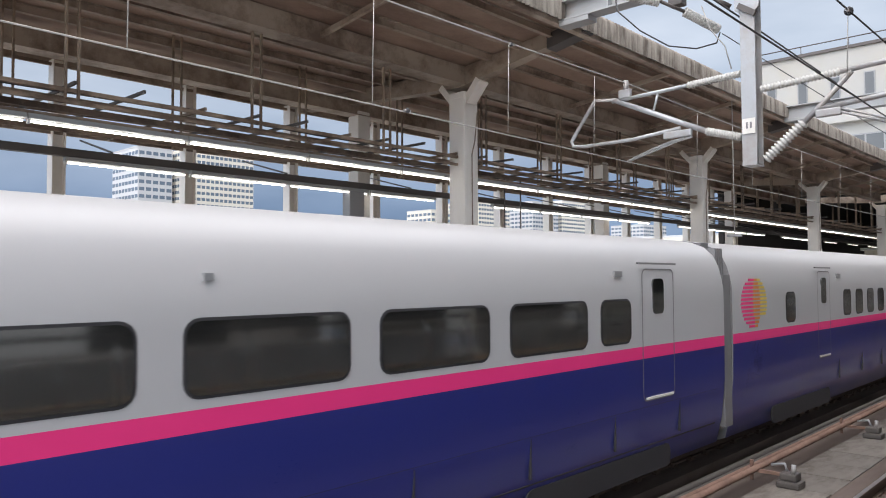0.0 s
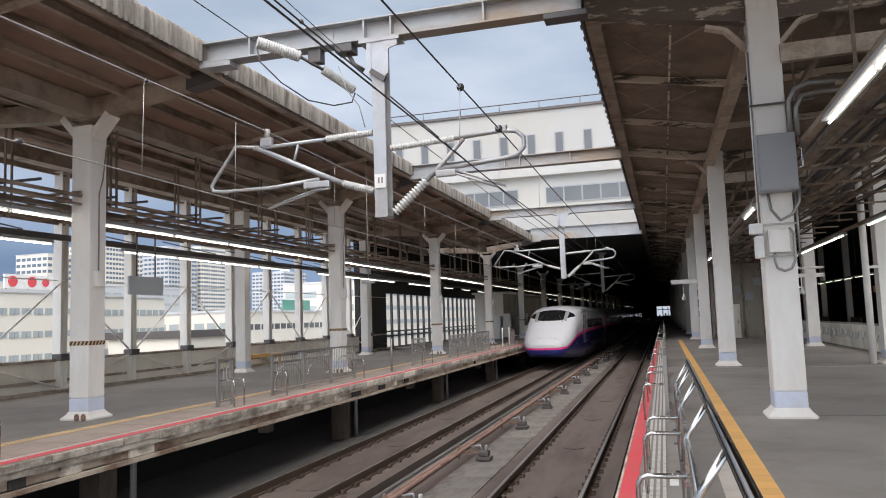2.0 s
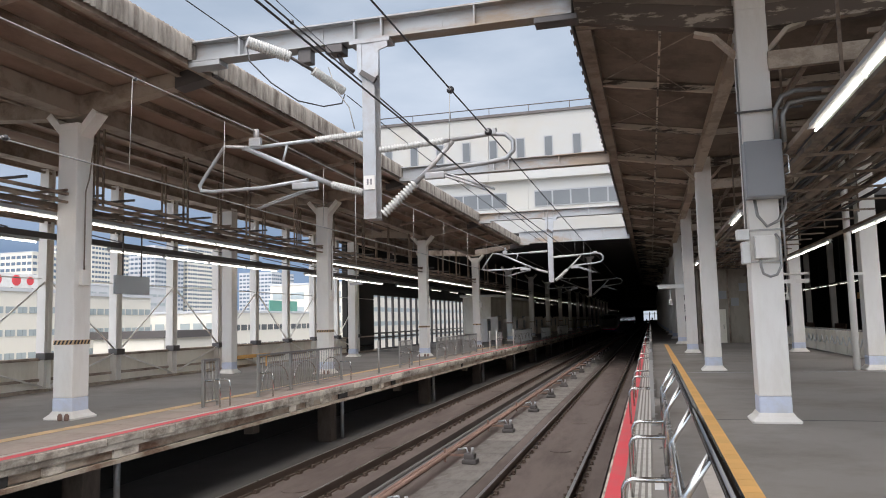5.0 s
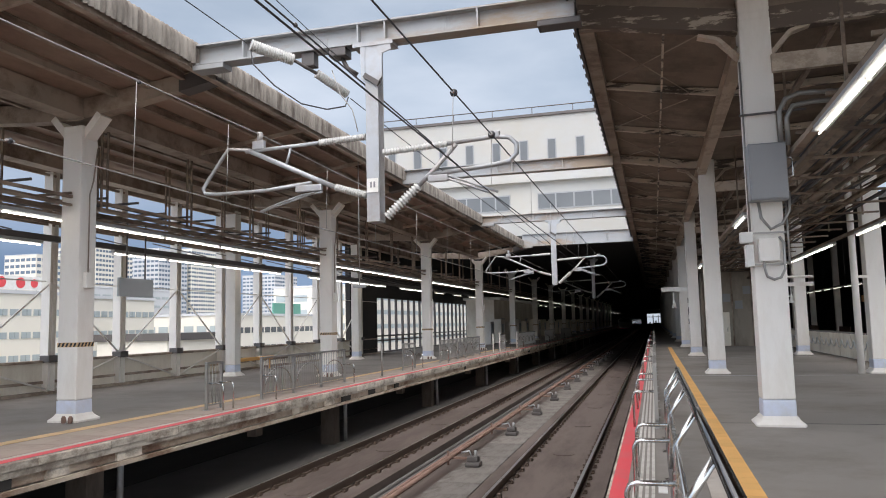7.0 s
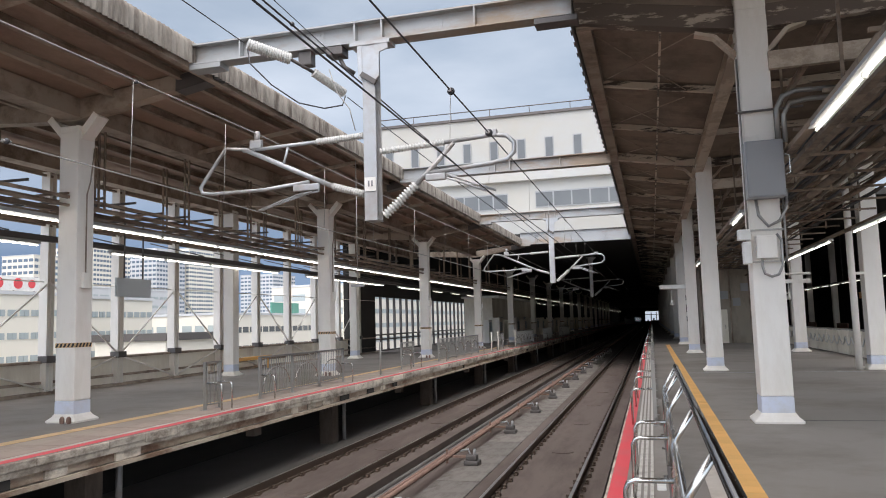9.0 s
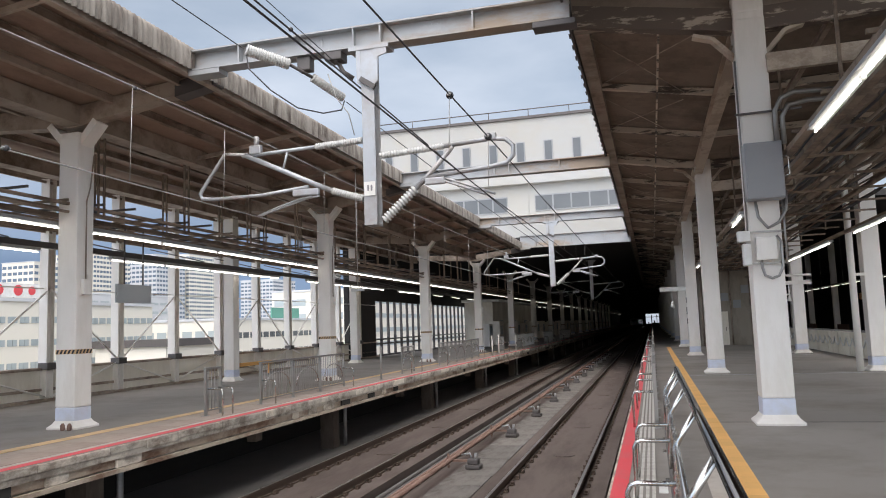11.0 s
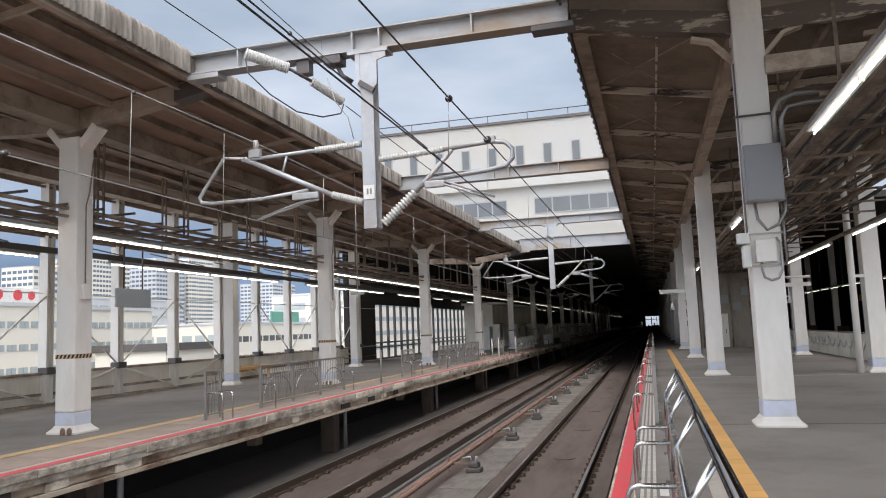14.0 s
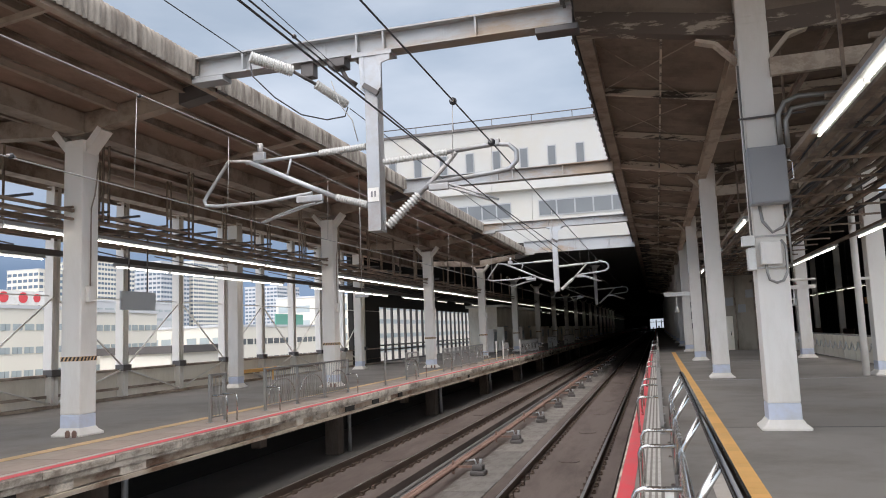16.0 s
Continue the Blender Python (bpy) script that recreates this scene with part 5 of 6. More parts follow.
clampm = thing("wire_clamp", "small steel wire clamps below the girder", "clamp")
bm = bmesh.new()
bevelled(bm, -5.3, -4.98, 11.85, 12.15, 6.5, 6.66, 0.02)
tube(bm, [(-5.1, 12, 6.5), (-5.0, 12.0, 6.3), (-4.85, 12.1, 6.2)], 0.04, 8)
part("body", bm, M_STEELDK, clampm)
bm = bmesh.new()
tube(bm, [(-5.3, 12, 6.3), (-5.2, 12.1, 5.9), (-5.0, 12.2, 5.6), (-4.9, 12.2, 5.2)], 0.01, 5)
part("jumper", bm, M_CABLELT, clampm)
drops = thing("dropper_wires", "thin droppers between messenger and contact wires", "overhead wire", kind="structure")
for k, y in enumerate((3.0, 6.0, 8.65, 11.0, 15.0, 18.0, 21.5, 25.0, 28.5, 32.0)):
    bm = bmesh.new()
    tube(bm, [(-6.76, y, 5.2), (-6.79, y, 3.9)], 0.006, 5)
    part("dropper", bm, M_CABLELT, drops)
    if y > 7:
        bm = bmesh.new()
        tube(bm, [(-2.3, y + 0.3, 4.68), (-2.33, y + 0.3, 3.88)], 0.005, 5)
        part("dropper", bm, M_CABLELT, drops)
for x, y, z, r in ((-2.3, 8.98, 4.67, 0.05), (-2.3, 11.3, 4.69, 0.06), (-4.66, 9.3, 6.0, 0.035), (-6.72, 8.65, 5.2, 0.03), (-6.8, 6.6, 3.9, 0.035)):
    bl = thing("wire_ball", "small dark clamp on an overhead wire", "wire clamp", group="wire clamps", at=pose(x, y, z))
    bm = bmesh.new()
    bmesh.ops.create_uvsphere(bm, u_segments=12, v_segments=8, radius=r)
    part("ball", bm, M_CABLE, bl)
    bm = bmesh.new()
    tube(bm, [(0, -r * 1.6, 0), (0, r * 1.6, 0)], r * 0.45, 8)
    part("sleeve", bm, M_STEEL, bl)
# rod with a small lamp or sensor hung over the far platform side
hs = thing("hanging_rod", "thin rod with a small plate hung from the canopy", "hanging rod")
bm = bmesh.new()
tube(bm, [(-8.4, 20.9, 6.9), (-8.4, 20.9, 2.95)], 0.014, 6)
part("rod", bm, M_CABLELT, hs)
bm = bmesh.new()
bevelled(bm, -8.6, -8.2, 20.85, 20.95, 2.9, 2.98, 0.015)
part("plate", bm, M_STEEL, hs)

# ================= fences =================
def hoop(t, x0, x1, y, top, m=None):
    bm = bmesh.new()
    s = 1 if x1 > x0 else -1
    tube(bm, [(x0, y, top), (x1 - s * 0.07, y, top), (x1 - s * 0.02, y, top - 0.02), (x1, y, top - 0.07), (x1, y, 0.0)], 0.02, 8)
    part("hoop", bm, m or M_CHROME, t, "bent stainless tube")


def barred_fence(x, y0, y1, label, arcs=False, side=1):
    """A low platform fence along y; hoops stand out to the track side."""
    t = thing("platform_fence", label, "fence", group="platform fences")
    bm = bmesh.new()
    bevelled(bm, x - 0.035, x + 0.035, y0, y1, 1.0, 1.05, 0.01)
    part("top_rail", bm, M_FENCE, t)
    bm = bmesh.new()
    box(bm, x - 0.02, x + 0.02, y0, y1, 0.1, 0.13)
    part("bottom_rail", bm, M_FENCE, t)
    n = max(1, round((y1 - y0) / 1.75))
    for k in range(n + 1):
        y = y0 + 0.03 + (y1 - y0 - 0.06) * k / n
        bm = bmesh.new()
        bevelled(bm, x - 0.03, x + 0.03, y - 0.03, y + 0.03, 0.0, 1.0, 0.008)
        box(bm, x - 0.07, x + 0.07, y - 0.07, y + 0.07, 0.0, 0.012)
        part("post", bm, M_FENCE, t)
    bars = int((y1 - y0) / 0.125)
    bm = bmesh.new()
    tube(bm, [(0, 0, 0.13), (0, 0, 1.0)], 0.009, 6)
    me = mesh("bar", bm, M_FENCE)
    if y0 < 26 and x < 5:
        for k in range(1, bars):
            ob = new("bar", me)
            ob.parent = t
            ob.matrix_basis = pose(x, y0 + k * (y1 - y0) / bars, 0)
    else:
        bm = bmesh.new()
        for k in range(1, bars):
            y = y0 + k * (y1 - y0) / bars
            box(bm, x - 0.009, x + 0.009, y - 0.009, y + 0.009, 0.13, 1.0)
        tagged(part("infill", bm, M_FENCE, t), kind="stuff")
    if arcs:
        for k in range(n):
            yc = y0 + (y1 - y0) * (k + 0.5) / n
            bm = bmesh.new()
            tube(bm, [(x + 0.02, yc + 0.7 * math.cos(a * math.pi / 16), 0.3 + 0.45 * math.sin(a * math.pi / 16)) for a in range(17)], 0.014, 6)
            part("arc", bm, M_CHROME, t, "bright curved tube")
    for y in (y0 + 0.12, y1 - 0.12):
        hoop(t, x, x + side * 0.36, y, 0.58)
    return t


FL = "grey barred steel fence along the far platform edge"
for a, b2, arc in ((-7.5, -2.0, False), (0.5, 8.75, False), (14.6, 15.25, False), (17.0, 22.3, True), (28.0, 29.6, True), (33.3, 41.5, True), (47, 49, False), (54, 62, True), (68, 74, False), (80, 90, False)):
    barred_fence(-9.5, a, b2, FL, arc)
for k, y in enumerate((25.0, 44.0, 46.0, 52.0)):
    t = thing("marker_post", "slim grey post on the far platform edge", "post", group="marker posts")
    bm = bmesh.new()
    tube(bm, [(-9.25, y, 0.0), (-9.25, y, 1.15)], 0.035, 8)
    part("pole", bm, M_FENCE if k == 0 else M_COLUMN, t)
    bm = bmesh.new()
    tube(bm, [(-9.25, y, 0.0), (-9.25, y, 0.02)], 0.09, 10)
    part("foot", bm, M_FENCE, t)
FN = "grey barred steel fence along the near platform edge"
for a, b2 in ((12.8, 15.6), (17.0, 22.5), (25.0, 33.0), (36.0, 44.0), (47, 55), (58, 66), (70, 80)):
    barred_fence(-0.03, a, b2, FN, False, -1)

# nearest fence: leaning handrail over smoked panels
nf = thing("handrail_fence", "stainless platform fence with a dark round handrail", "fence")
bm = bmesh.new()
tube(bm, [(0.3, 0.6, 1.0), (0.3, 12.0, 1.0)], 0.036, 14)
part("handrail", bm, M_HANDRAIL, nf, "glossy dark round handrail")
bm = bmesh.new()
tube(bm, [(0.13, 0.6, 0.7), (0.13, 11.9, 0.7)], 0.022, 10)
part("middle_rail", bm, M_CHROME, nf)
bm = bmesh.new()
tube(bm, [(0.1, 0.6, 0.1), (0.1, 11.9, 0.1)], 0.028, 10)
part("bottom_rail", bm, M_STEELDK, nf)
for y in (2.4, 4.5, 6.6, 8.75, 10.6, 11.8):
    bm = bmesh.new()
    tube(bm, [(0.1, y, 0.0), (0.11, y, 0.62), (0.12, y, 0.7), (0.15, y, 0.76), (0.29, y, 0.98)], 0.026, 10)
    box(bm, 0.03, 0.17, y - 0.07, y + 0.07, 0.0, 0.012)
    part("post", bm, M_CHROME, nf)
for a, b2 in ((0.7, 2.3), (2.5, 4.4), (4.6, 6.5), (6.7, 8.65), (8.85, 10.5), (10.7, 11.7)):
    bm = bmesh.new()
    box(bm, 0.106, 0.114, a, b2, 0.14, 0.67)
    part("panel", bm, M_SMOKE, nf, "smoked clear panel")
for y in (3.6, 5.73, 7.72, 8.86):
    hoop(nf, 0.09, -0.25, y, 0.58, M_CHROME)
pads = thing("floor_pads", "pale square floor pads beside the fence", "floor pad", kind="structure")
for y in (3.0, 4.5, 6.0, 7.0, 8.1):
    bm = bmesh.new()
    box(bm, -0.04, 0.05, y, y + 0.28, 0.0, 0.012)
    part("pad", bm, M_WHITE, pads)
bm = bmesh.new()
box(bm, 0.46, 0.62, 0.5, 9.5, 0.0, 0.006)
structure("floor_strip_pale", bm, M_TILE, "pale painted strip beside the fence", "floor line")

# ================= fittings on the nearest column =================
cab = thing("junction_cabinet", "grey metal junction cabinet strapped to the column", "cabinet")
bm = bmesh.new()
bevelled(bm, 1.56, 2.12, 12.46, 12.76, 3.56, 4.46, 0.02)
part("body", bm, M_BOX, cab)
bm = bmesh.new()
bevelled(bm, 1.58, 2.10, 12.44, 12.462, 3.58, 4.44, 0.008)
dr = part("door", bm, M_BOX, cab)
bm = bmesh.new()
tube(bm, [(2.13, 12.5, 3.9), (2.2, 12.5, 3.92), (2.2, 12.5, 4.2), (2.13, 12.5, 4.22)], 0.014, 6)
part("handle", bm, M_CHROME, dr)
sw = thing("switch_box", "small beige switch box with conduits on the column", "switch box")
bm = bmesh.new()
bevelled(bm, 1.66, 1.96, 12.66, 12.79, 2.62, 2.98, 0.015)
part("body", bm, M_COLUMN, sw)
bm = bmesh.new()
bevelled(bm, 1.47, 1.59, 12.72, 12.95, 2.55, 2.9, 0.015)
bevelled(bm, 1.40, 1.59, 12.72, 12.9, 2.93, 3.1, 0.015)
part("side_box", bm, M_WHITE, sw)
bm = bmesh.new()
for z in (2.56, 3.06):
    box(bm, 1.56, 2.12, 12.755, 12.77, z, z + 0.03)
tube(bm, [(1.97, 12.72, 3.0), (2.03, 12.7, 2.9), (2.03, 12.7, 2.5), (1.96, 12.7, 2.36), (1.86, 12.7, 2.33), (1.76, 12.7, 2.38), (1.73, 12.7, 2.5), (1.73, 12.7, 2.62)], 0.022, 8)
tube(bm, [(2.1, 12.72, 2.55), (2.1, 12.72, 3.56)], 0.018, 6)
tube(bm, [(1.7, 12.72, 3.56), (1.72, 12.66, 3.3), (1.85, 12.66, 3.12), (2.02, 12.66, 3.2), (2.14, 12.7, 3.4), (2.16, 12.7, 3.7)], 0.025, 8)
tube(bm, [(2.1, 12.74, 4.46), (2.1, 12.74, 5.0), (2.2, 12.74, 5.2), (2.4, 12.74, 5.28), (3.2, 12.9, 5.3)], 0.04, 8)
tube(bm, [(2.2, 12.74, 4.46), (2.2, 12.74, 4.9), (2.3, 12.74, 5.08), (2.6, 12.8, 5.14), (3.2, 12.9, 5.16)], 0.04, 8)
tube(bm, [(1.56, 12.78, 5.9), (1.56, 12.78, 3.0)], 0.016, 6)
part("conduit", bm, M_FENCE, sw)
bm = bmesh.new()
beam(bm, (1.5, 12.76, 5.0), (2.5, 12.76, 5.02), 0.03, 0.03)
part("bracket_bar", bm, M_STEELDK, sw)
for cx, cy in [(-11.375, y) for y in BAYS[3:7]]:
    fx = thing("column_fitting", "small junction box with a conduit on the column", "junction box", group="column boxes")
    bm = bmesh.new()
    bevelled(bm, cx + 0.25, cx + 0.34, cy - 0.12, cy + 0.1, 2.66, 2.98, 0.015)
    bevelled(bm, cx + 0.25, cx + 0.3, cy + 0.02, cy + 0.16, 2.95, 3.08, 0.012)
    part("box", bm, M_COLUMN, fx)
    bm = bmesh.new()
    tube(bm, [(cx + 0.27, cy, 2.85), (cx + 0.27, cy, 4.6), (cx + 0.27, cy + 0.1, 4.9), (cx + 0.27, cy + 0.2, 5.6)], 0.014, 6)
    part("conduit", bm, M_BEAM, fx)
    bm = bmesh.new()
    for e in (0.14, 0.3):
        tube(bm, [(cx + e, cy - 0.42, 0.0), (cx + e, cy - 0.42, 0.03), (cx + e, cy - 0.42, 0.1), (cx + e, cy - 0.42, 0.14)], [0.035, 0.045, 0.045, 0.02], 10)
    part("bollard", bm, M_RUST, fx)

NEARER = Matrix.Translation((-0.01, 0, 1.75)) @ Matrix.Scale(1.033, 4) @ Matrix.Translation((0, 0, -1.75))
cab.matrix_basis = NEARER
sw.matrix_basis = NEARER

# ================= signs and clutter on the platforms =================
sg = thing("hanging_sign", "blank grey sign panel hung on two dark rods", "sign")
bm = bmesh.new()
bevelled(bm, -12.53, -12.47, 15.45, 16.75, 2.62, 3.08, 0.01)
part("panel", bm, M_SIGNGREY, sg)
for y in (15.75, 16.45):
    bm = bmesh.new()
    tube(bm, [(-12.5, y, 3.08), (-12.5, y, 4.5)], 0.02, 6)
    part("rod", bm, M_STEELDK, sg)
sn = thing("hanging_sign", "slim white sign bar hung over the near platform edge", "sign")
bm = bmesh.new()
bevelled(bm, 0.42, 1.635, 37.75, 37.85, 3.07, 3.27, 0.02)
part("panel", bm, M_WHITE, sn)
bm = bmesh.new()
tube(bm, [(0.98, 37.8, 3.07), (0.98, 37.8, 2.6), (0.98, 37.8, 2.58), (0.98, 37.8, 2.3)], [0.02, 0.02, 0.05, 0.1], 10)
part("lamp", bm, M_WHITE, sn)
ky = thing("yellow_barrier", "low yellow barrier beside the outer wall", "barrier")
bm = bmesh.new()
bevelled(bm, -16.6, -16.45, 27.2, 30.6, 0.42, 0.56, 0.02)
part("beam", bm, M_YELLOW, ky)
for y in (27.5, 30.3):
    bm = bmesh.new()
    tube(bm, [(-16.5, y, 0), (-16.5, y, 0.42)], 0.04, 8)
    part("leg", bm, M_YELLOW, ky)
wp = thing("pole", "slim white pole with a side bar on the near platform", "pole")
bm = bmesh.new()
tube(bm, [(5.93, 25.3, 0), (5.93, 25.3, 6.5)], 0.1, 12)
part("shaft", bm, M_COLUMN, wp)
bm = bmesh.new()
beam(bm, (5.93, 25.3, 2.9), (6.3, 25.3, 2.9), 0.08, 0.08)
part("bar", bm, M_COLUMN, wp)
ds = thing("distant_sign", "white hanging sign frame with a bell-shaped lamp", "sign")
bm = bmesh.new()
tube(bm, [(5.3, 33.4, 4.56), (5.3, 33.4, 3.45), (5.4, 33.4, 3.35), (6.3, 33.4, 3.35)], 0.05, 8)
beam(bm, (5.3, 33.4, 3.1), (5.3, 33.4, 3.5), 0.06, 0.06)
beam(bm, (5.2, 33.4, 3.05), (6.3, 33.4, 3.05), 0.1, 0.16)
part("frame", bm, M_COLUMN, ds)
bm = bmesh.new()
tube(bm, [(5.45, 33.4, 3.0), (5.45, 33.4, 2.55), (5.45, 33.4, 2.3)], [0.02, 0.03, 0.11], 10)
part("lamp", bm, M_WHITE, ds)
barred_fence(7.75, 28.0, 60.0, "pale wave-patterned fence on the far side of the platform", True, 1)
wf = thing("fence_board", "pale board panels behind the far fence", "fence panel")
for k in range(16):
    bm = bmesh.new()
    bevelled(bm, 7.66, 7.69, 28.05 + 2 * k, 29.95 + 2 * k, 0.0, 0.98, 0.008)
    bd = part("board", bm, M_PARAPET, wf)
    for e in (0.5, 1.5):
        bm = bmesh.new()
        yc = 28 + 2 * k + e
        tube(bm, [(7.64, yc - 0.4, 0.4), (7.64, yc - 0.2, 0.52), (7.64, yc, 0.72), (7.64, yc + 0.2, 0.52), (7.64, yc + 0.4, 0.4)], 0.028, 6)
        part("wave", bm, M_WHITE, bd, "white wave-shaped tube")
bm = bmesh.new()
box(bm, 12.0, 16.5, 16, Y1, -0.9, 0.0)
structure("platform_floor_next", bm, M_ASPH, "dim asphalt platform beyond the next tracks", "platform")
for y in [44.0 + 9.0 * k for k in range(9)]:
    nc = thing("next_column", "dim white column on the next platform", "column", group="next platform columns")
    bm = bmesh.new()
    bevelled(bm, 13.1, 13.5, y, y + 0.4, 0.0, 7.0, 0.03)
    part("shaft", bm, M_COLUMN, nc)
    bm = bmesh.new()
    bevelled(bm, 13.0, 13.6, y - 0.1, y + 0.5, 0.0, 0.12, 0.04)
    part("base", bm, M_COLUMN, nc)
for y in (47.0, 57.5, 68.0):
    bh = thing("bench", "dark seat row on the next platform", "bench", group="next platform benches")
    bm = bmesh.new()
    bevelled(bm, 12.5, 12.95, y, y + 3.2, 0.38, 0.46, 0.02)
    part("seat", bm, M_RUST, bh)
    bm = bmesh.new()
    bevelled(bm, 12.95, 13.02, y, y + 3.2, 0.46, 0.95, 0.02)
    part("backrest", bm, M_RUST, bh)
    for e in (0.3, 2.9):
        bm = bmesh.new()
        bevelled(bm, 12.55, 12.9, y + e - 0.04, y + e + 0.04, 0.0, 0.38, 0.01)
        part("leg", bm, M_STEELDK, bh)
ys = thing("hanging_sign", "long yellow sign board hung over the next platform", "sign")
bm = bmesh.new()
bevelled(bm, 12.6, 12.7, 48.0, 52.5, 2.55, 2.95, 0.01)
part("panel", bm, M_YELLOW, ys)
for y in (48.4, 52.1):
    bm = bmesh.new()
    tube(bm, [(12.65, y, 2.95), (12.65, y, 7.0)], 0.02, 6)
    part("rod", bm, M_STEELDK, ys)
for k, (z0, z1) in enumerate(((1.5, 1.75), (1.95, 2.3), (2.5, 2.75))):
    nb = thing("notice_plate", "small dark notice plate fixed to a column", "notice", group="notice plates")
    bm = bmesh.new()
    bevelled(bm, 1.605, 1.632, 37.75, 38.05, z0, z1, 0.006)
    part("plate", bm, M_STEELDK, nb)
    bm = bmesh.new()
    box(bm, 1.598, 1.604, 37.8, 38.0, z0 + 0.08, z0 + 0.12)
    part("bar", bm, M_WHITE, nb)
sp = thing("speaker_box", "tall grey box with a green lamp on the outer column", "equipment box")
bm = bmesh.new()
bevelled(bm, -15.15, -14.85, 12.35, 12.85, 2.95, 4.1, 0.03)
part("body", bm, M_BOX, sp)
bm = bmesh.new()
bevelled(bm, -15.2, -15.1, 12.5, 12.7, 2.0, 3.1, 0.02)
part("bracket", bm, M_STEELDK, sp)
bm = bmesh.new()
tube(bm, [(-15.0, 12.4, 2.2), (-15.0, 12.4, 2.7)], [0.16, 0.2], 14)
part("lamp", bm, M_GREENDK, sp, "dark green round lamp")
kb = thing("platform_room", "grey panelled room on the near platform", "room", kind="structure")
bm = bmesh.new()
box(bm, 2.9, 6.1, 50.0, 62.0, 0.0, 4.6)
part("wall", bm, M_ROOMWALL, kb)
bm = bmesh.new()
bevelled(bm, 2.75, 6.25, 49.8, 62.2, 4.6, 4.8, 0.03)
part("roof", bm, M_STEELDK, kb)
bm = bmesh.new()
bevelled(bm, 3.5, 3.9, 49.96, 50.0, 1.6, 1.95, 0.01)
part("notice", bm, M_SIGNGREY, kb)
bm = bmesh.new()
bevelled(bm, 3.25, 4.55, 49.96, 50.0, 0.02, 2.1, 0.01)
dk = part("door", bm, M_PARAPET, kb, "pale panelled door")
bm = bmesh.new()
tube(bm, [(4.4, 49.94, 0.9), (4.4, 49.94, 1.15)], 0.02, 6)
part("handle", bm, M_CHROME, dk)
for x, z in ((4.9, 2.3), (4.2, 2.75), (5.4, 3.2)):
    bm = bmesh.new()
    bevelled(bm, x, x + 0.45, 49.93, 50.0, z, z + 0.5, 0.01)
    part("meter_box", bm, M_BOX, kb)
for x in (3.05, 4.75, 5.9):
    bm = bmesh.new()
    tube(bm, [(x, 49.95, 0.0), (x, 49.95, 4.6)], 0.045, 8)
    part("riser_pipe", bm, M_BEAM, kb)
kl = thing("platform_room", "grey-green panelled room on the far platform", "room", kind="structure")
bm = bmesh.new()
box(bm, -16.5, -13.9, 67.0, 90.0, 0.0, 3.9)
part("wall", bm, M_PARAPET, kl)
bm = bmesh.new()
bevelled(bm, -16.7, -13.2, 66.6, 90.3, 3.9, 4.1, 0.03)
part("roof", bm, M_WHITE, kl)
for y in (70.0, 77.0, 84.0):
    bm = bmesh.new()
    bevelled(bm, -13.9, -13.87, y, y + 1.8, 0.05, 2.2, 0.01)
    part("door", bm, M_SIGNGREY, kl)
# glazed bay in the west wall
gl = thing("window_west", "tall window bay with dark mullions in the platform wall", "window", kind="structure")
for k in range(24):
    y = 46.0 + 1.39 * k
    bm = bmesh.new()
    box(bm, -17.52, -17.38, y - 0.09, y + 0.09, 0.0, 3.6)
    part("mullion", bm, M_STEELDK, gl)
bm = bmesh.new()
for z in (0.0, 0.75, 1.05):
    box(bm, -17.55, -17.35, 46, 78, z, z + 0.1)
part("rail", bm, M_STEELDK, gl)
# far things on the covered platform
for k in range(26):
    y = 62 + 4.6 * k
    vm = thing("platform_machine", "pale box-shaped machine on the covered platform", "machine", group="platform machines")
    bm = bmesh.new()
    bevelled(bm, -14.0, -13.2, y, y + 1.4 + (k % 3) * 0.3, 0.0, 1.9 + 0.2 * (k % 2), 0.03)
    part("body", bm, M_PARAPET if k % 3 else M_COLUMN, vm)
    bm = bmesh.new()
    bevelled(bm, -13.2, -13.17, y + 0.15, y + 1.1, 0.9, 1.7, 0.01)
    part("front", bm, M_CITYWIN, vm)

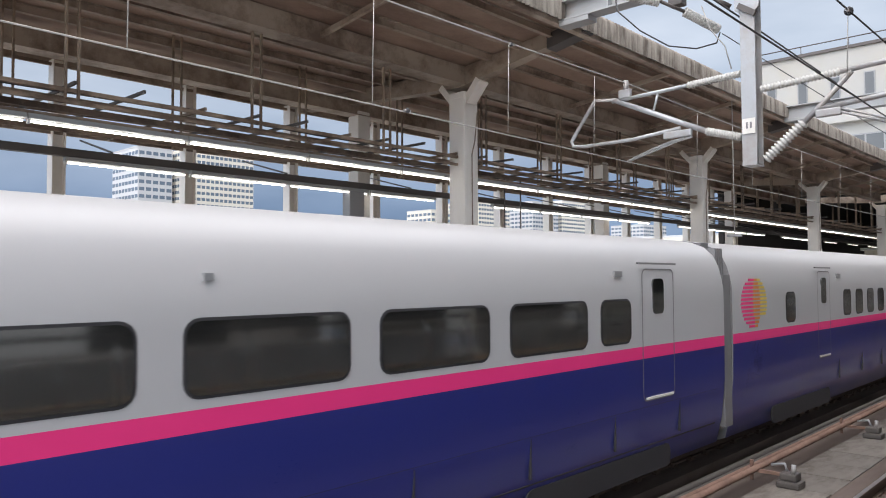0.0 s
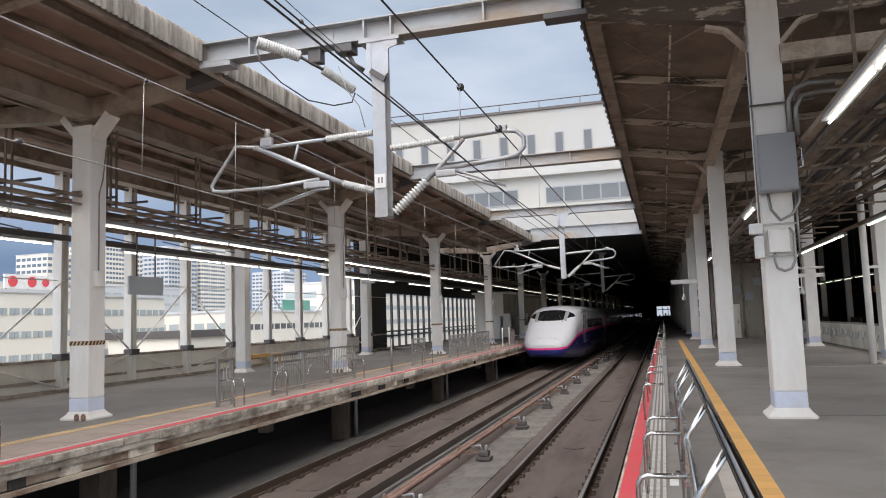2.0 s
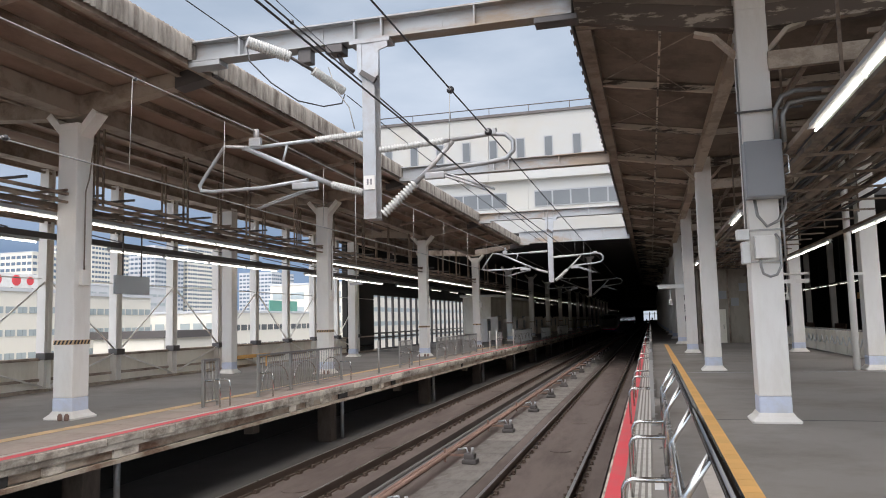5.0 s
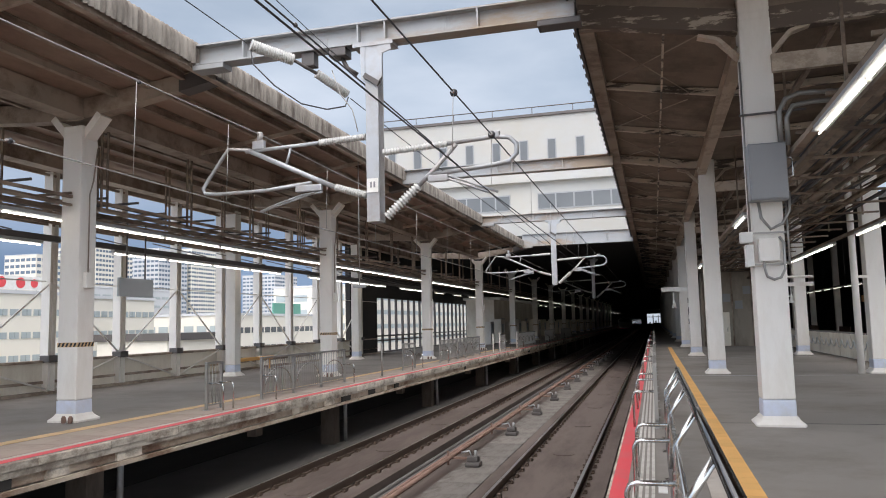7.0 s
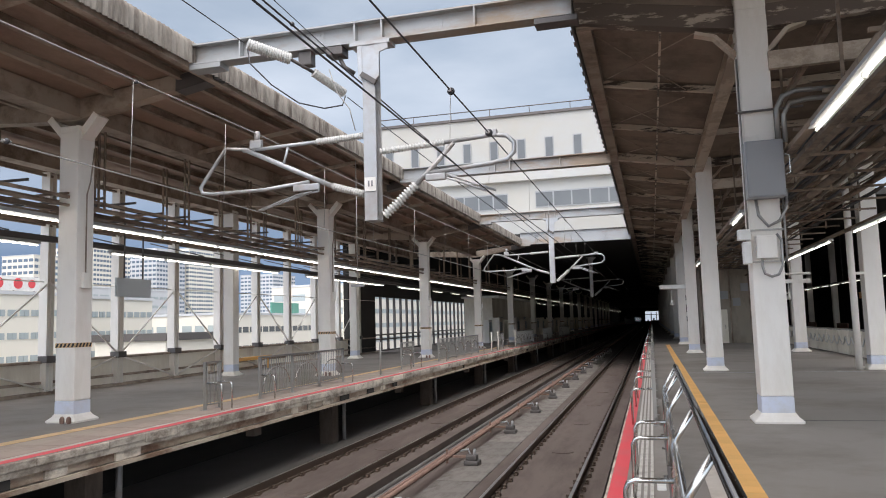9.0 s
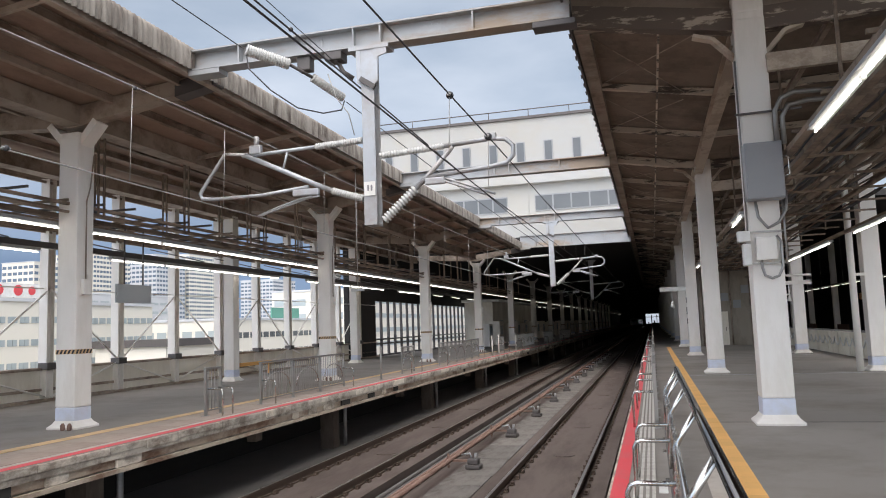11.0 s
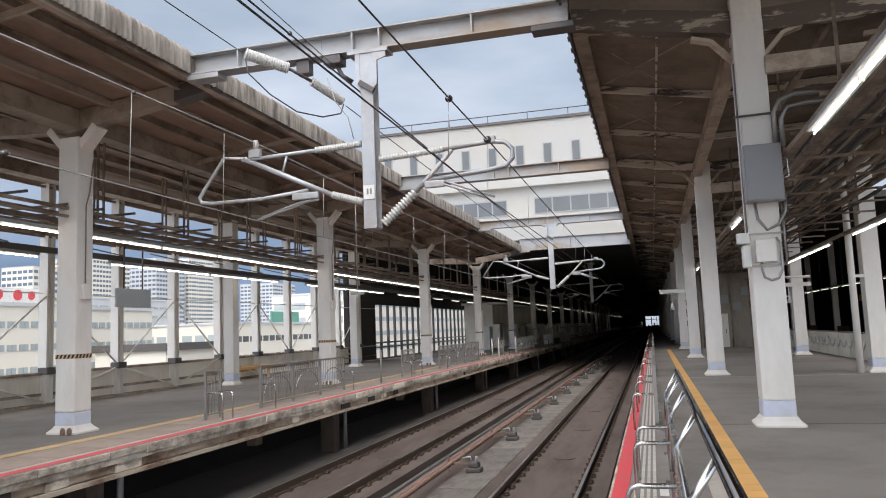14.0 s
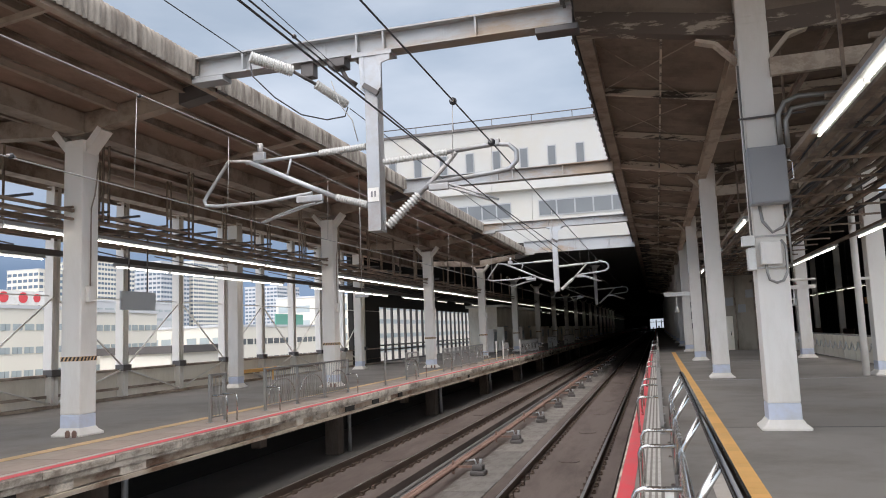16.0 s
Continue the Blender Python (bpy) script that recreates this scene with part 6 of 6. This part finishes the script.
# ================= the town =================
def town_block(name, x0, x1, y0, y1, top, m, floors, bays, label, band=False):
    """A block with rows of windows on the two sides that face the station."""
    t = thing(name, label, "building")
    bm = bmesh.new()
    box(bm, x0, x1, y0, y1, -11.0, top)
    part("wall", bm, m, t)
    bm = bmesh.new()
    box(bm, x0 - 0.2, x1 + 0.2, y0 - 0.2, y1 + 0.2, top, top + 0.4)
    part("roof_edge", bm, M_CITYGREY, t)
    h = (top + 11) / (floors + 0.6)
    w = (y1 - y0) / bays
    bm = bmesh.new()
    for e0, e1 in ((0.12, 0.48), (0.52, 0.88)):
        box(bm, 0, 0.12, w * e0, w * e1, h * 0.36, h * (0.66 if band else 0.64))
    me = mesh("window", bm, M_STWIN if name == "long_building" else M_CITYWIN)
    ws = (x1 - x0) / max(1, round((x1 - x0) / w))
    bm = bmesh.new()
    box(bm, ws * 0.14, ws * 0.86, -0.12, 0, h * 0.32, h * 0.78)
    me2 = mesh("window", bm, M_CITYWIN)
    if x1 < -250:
        bm = bmesh.new()
        nx = max(1, round((x1 - x0) / w))
        for f in range(floors):
            z = -11 + h * (f + 0.3)
            for k in range(bays):
                a = y0 + w * k
                box(bm, x1 - 0.03, x1 + 0.15, a + w * 0.14, a + w * 0.86, z + h * 0.3, z + h * 0.78)
            for k in range(nx):
                a = x0 + ws * k
                box(bm, a + ws * 0.14, a + ws * 0.86, y0 - 0.15, y0 + 0.03, z + h * 0.3, z + h * 0.78)
        tagged(part("glazing", bm, M_TOWERWIN, t), kind="stuff")
        return t
    for f in range(floors):
        z = -11 + h * (f + 0.3)
        if z < -4 and f < floors - 12:
            continue
        for k in range(bays):
            ob = new("window", me)
            ob.parent = t
            ob.matrix_basis = pose(x1 - 0.03, y0 + w * k, z)
        for k in range(max(1, round((x1 - x0) / w))):
            ob = new("window", me2)
            ob.parent = t
            ob.matrix_basis = pose(x0 + ws * k, y0 + 0.03, z)
    return t


OFFICE = "white office block with rows of windows"
TOWER = "tall pale apartment tower with a grid of windows"
town_block("office_building", -95, -70, 44, 53, 5.6, M_CITY, 6, 5, OFFICE)
town_block("office_building", -92, -71, 54.5, 62, 9.2, M_CITY, 7, 3, OFFICE)
town_block("office_building", -100, -70, 63.5, 77, 6.4, M_CITY, 6, 8, OFFICE)
town_block("office_building", -95, -72, 78.5, 97, 6.3, M_CITY, 6, 13, "cream office block with rows of windows", True)
town_block("office_building", -130, -100, 112, 140, 5.0, M_CITY, 5, 14, OFFICE)
town_block("long_building", -90, -70, 112, 165, 4.2, M_CITY, 4, 22, "long white building with a band of windows", True)
town_block("office_building", -150, -110, 96, 122, 10.5, M_CITY, 8, 10, OFFICE)
town_block("office_building", -180, -140, 150, 200, 13.5, M_CITYGREY, 9, 12, "grey office block with rows of windows")
town_block("apartment_tower", -330, -300, 352, 383, 50, M_CITY, 22, 12, TOWER)
town_block("apartment_tower", -340, -300, 408, 438, 54, M_CITYGREY, 22, 10, TOWER)
town_block("apartment_tower", -330, -300, 443, 482, 57, M_CITY, 24, 14, TOWER)
town_block("apartment_tower", -340, -300, 157, 192, 61, M_CITY, 26, 16, TOWER)
town_block("apartment_tower", -330, -305, 140, 155, 58, M_CITYGREY, 22, 5, TOWER)
town_block("office_building", -320, -300, 310, 330, 42, M_CITY, 16, 6, OFFICE)
town_block("apartment_tower", -330, -300, 560, 600, 46, M_CITYGREY, 18, 12, TOWER)
town_block("office_building", -70, -50, 16, 36, -1.5, M_CITYGREY, 3, 8, "low grey block with rows of windows")
town_block("apartment_tower", -420, -380, 60, 110, 48, M_CITYGREY, 18, 14, TOWER)
town_block("office_building", -85, -62, 158, 285, 11, M_CITY, 6, 26, "long white office block with rows of windows", True)
rs = thing("rooftop_sign", "red and white rooftop sign with round red marks", "sign")
bm = bmesh.new()
box(bm, -70.4, -70.2, 66.5, 73.5, 6.9, 8.5)
part("board", bm, M_WHITE, rs)
for y, r in ((67.6, 0.62), (70.3, 0.62), (72.3, 0.5)):
    bm = bmesh.new()
    tube(bm, [(-70.2, y, 7.7), (-70.12, y, 7.7)], r, 20)
    part("mark", bm, M_REDSIGN, rs)
bm = bmesh.new()
for y in (67, 70, 73):
    beam(bm, (-70.5, y, 6.4), (-70.5, y, 8.4), 0.12, 0.12)
part("frame", bm, M_STEELDK, rs)
gs = thing("green_billboard", "plain green billboard on a rooftop", "billboard")
bm = bmesh.new()
box(bm, -72.4, -72.2, 134, 146, 4.7, 6.8)
part("board", bm, M_GREEN, gs)
for y in (135, 140, 145):
    bm = bmesh.new()
    beam(bm, (-72.6, y, 4.2), (-72.6, y, 6.8), 0.15, 0.15)
    part("strut", bm, M_STEELDK, gs)
rt = thing("low_roof", "low dark-roofed shed before the town", "shed")
bm = bmesh.new()
box(bm, -66, -56, 78, 92, -11, 0.6)
part("wall", bm, M_CITY, rt)
bm = bmesh.new()
box(bm, -66.4, -55.6, 77.6, 92.4, 0.6, 1.5)
part("roof", bm, M_STEELDK, rt)

# ================= what moves =================
NOSE0, SPEED = -12.0, 28.05


def motions():
    walk(train, [(t, pose(TX_FAR, min(NOSE0 + SPEED * t, 427.0), RAIL_Z)) for t in range(17)])


motions()
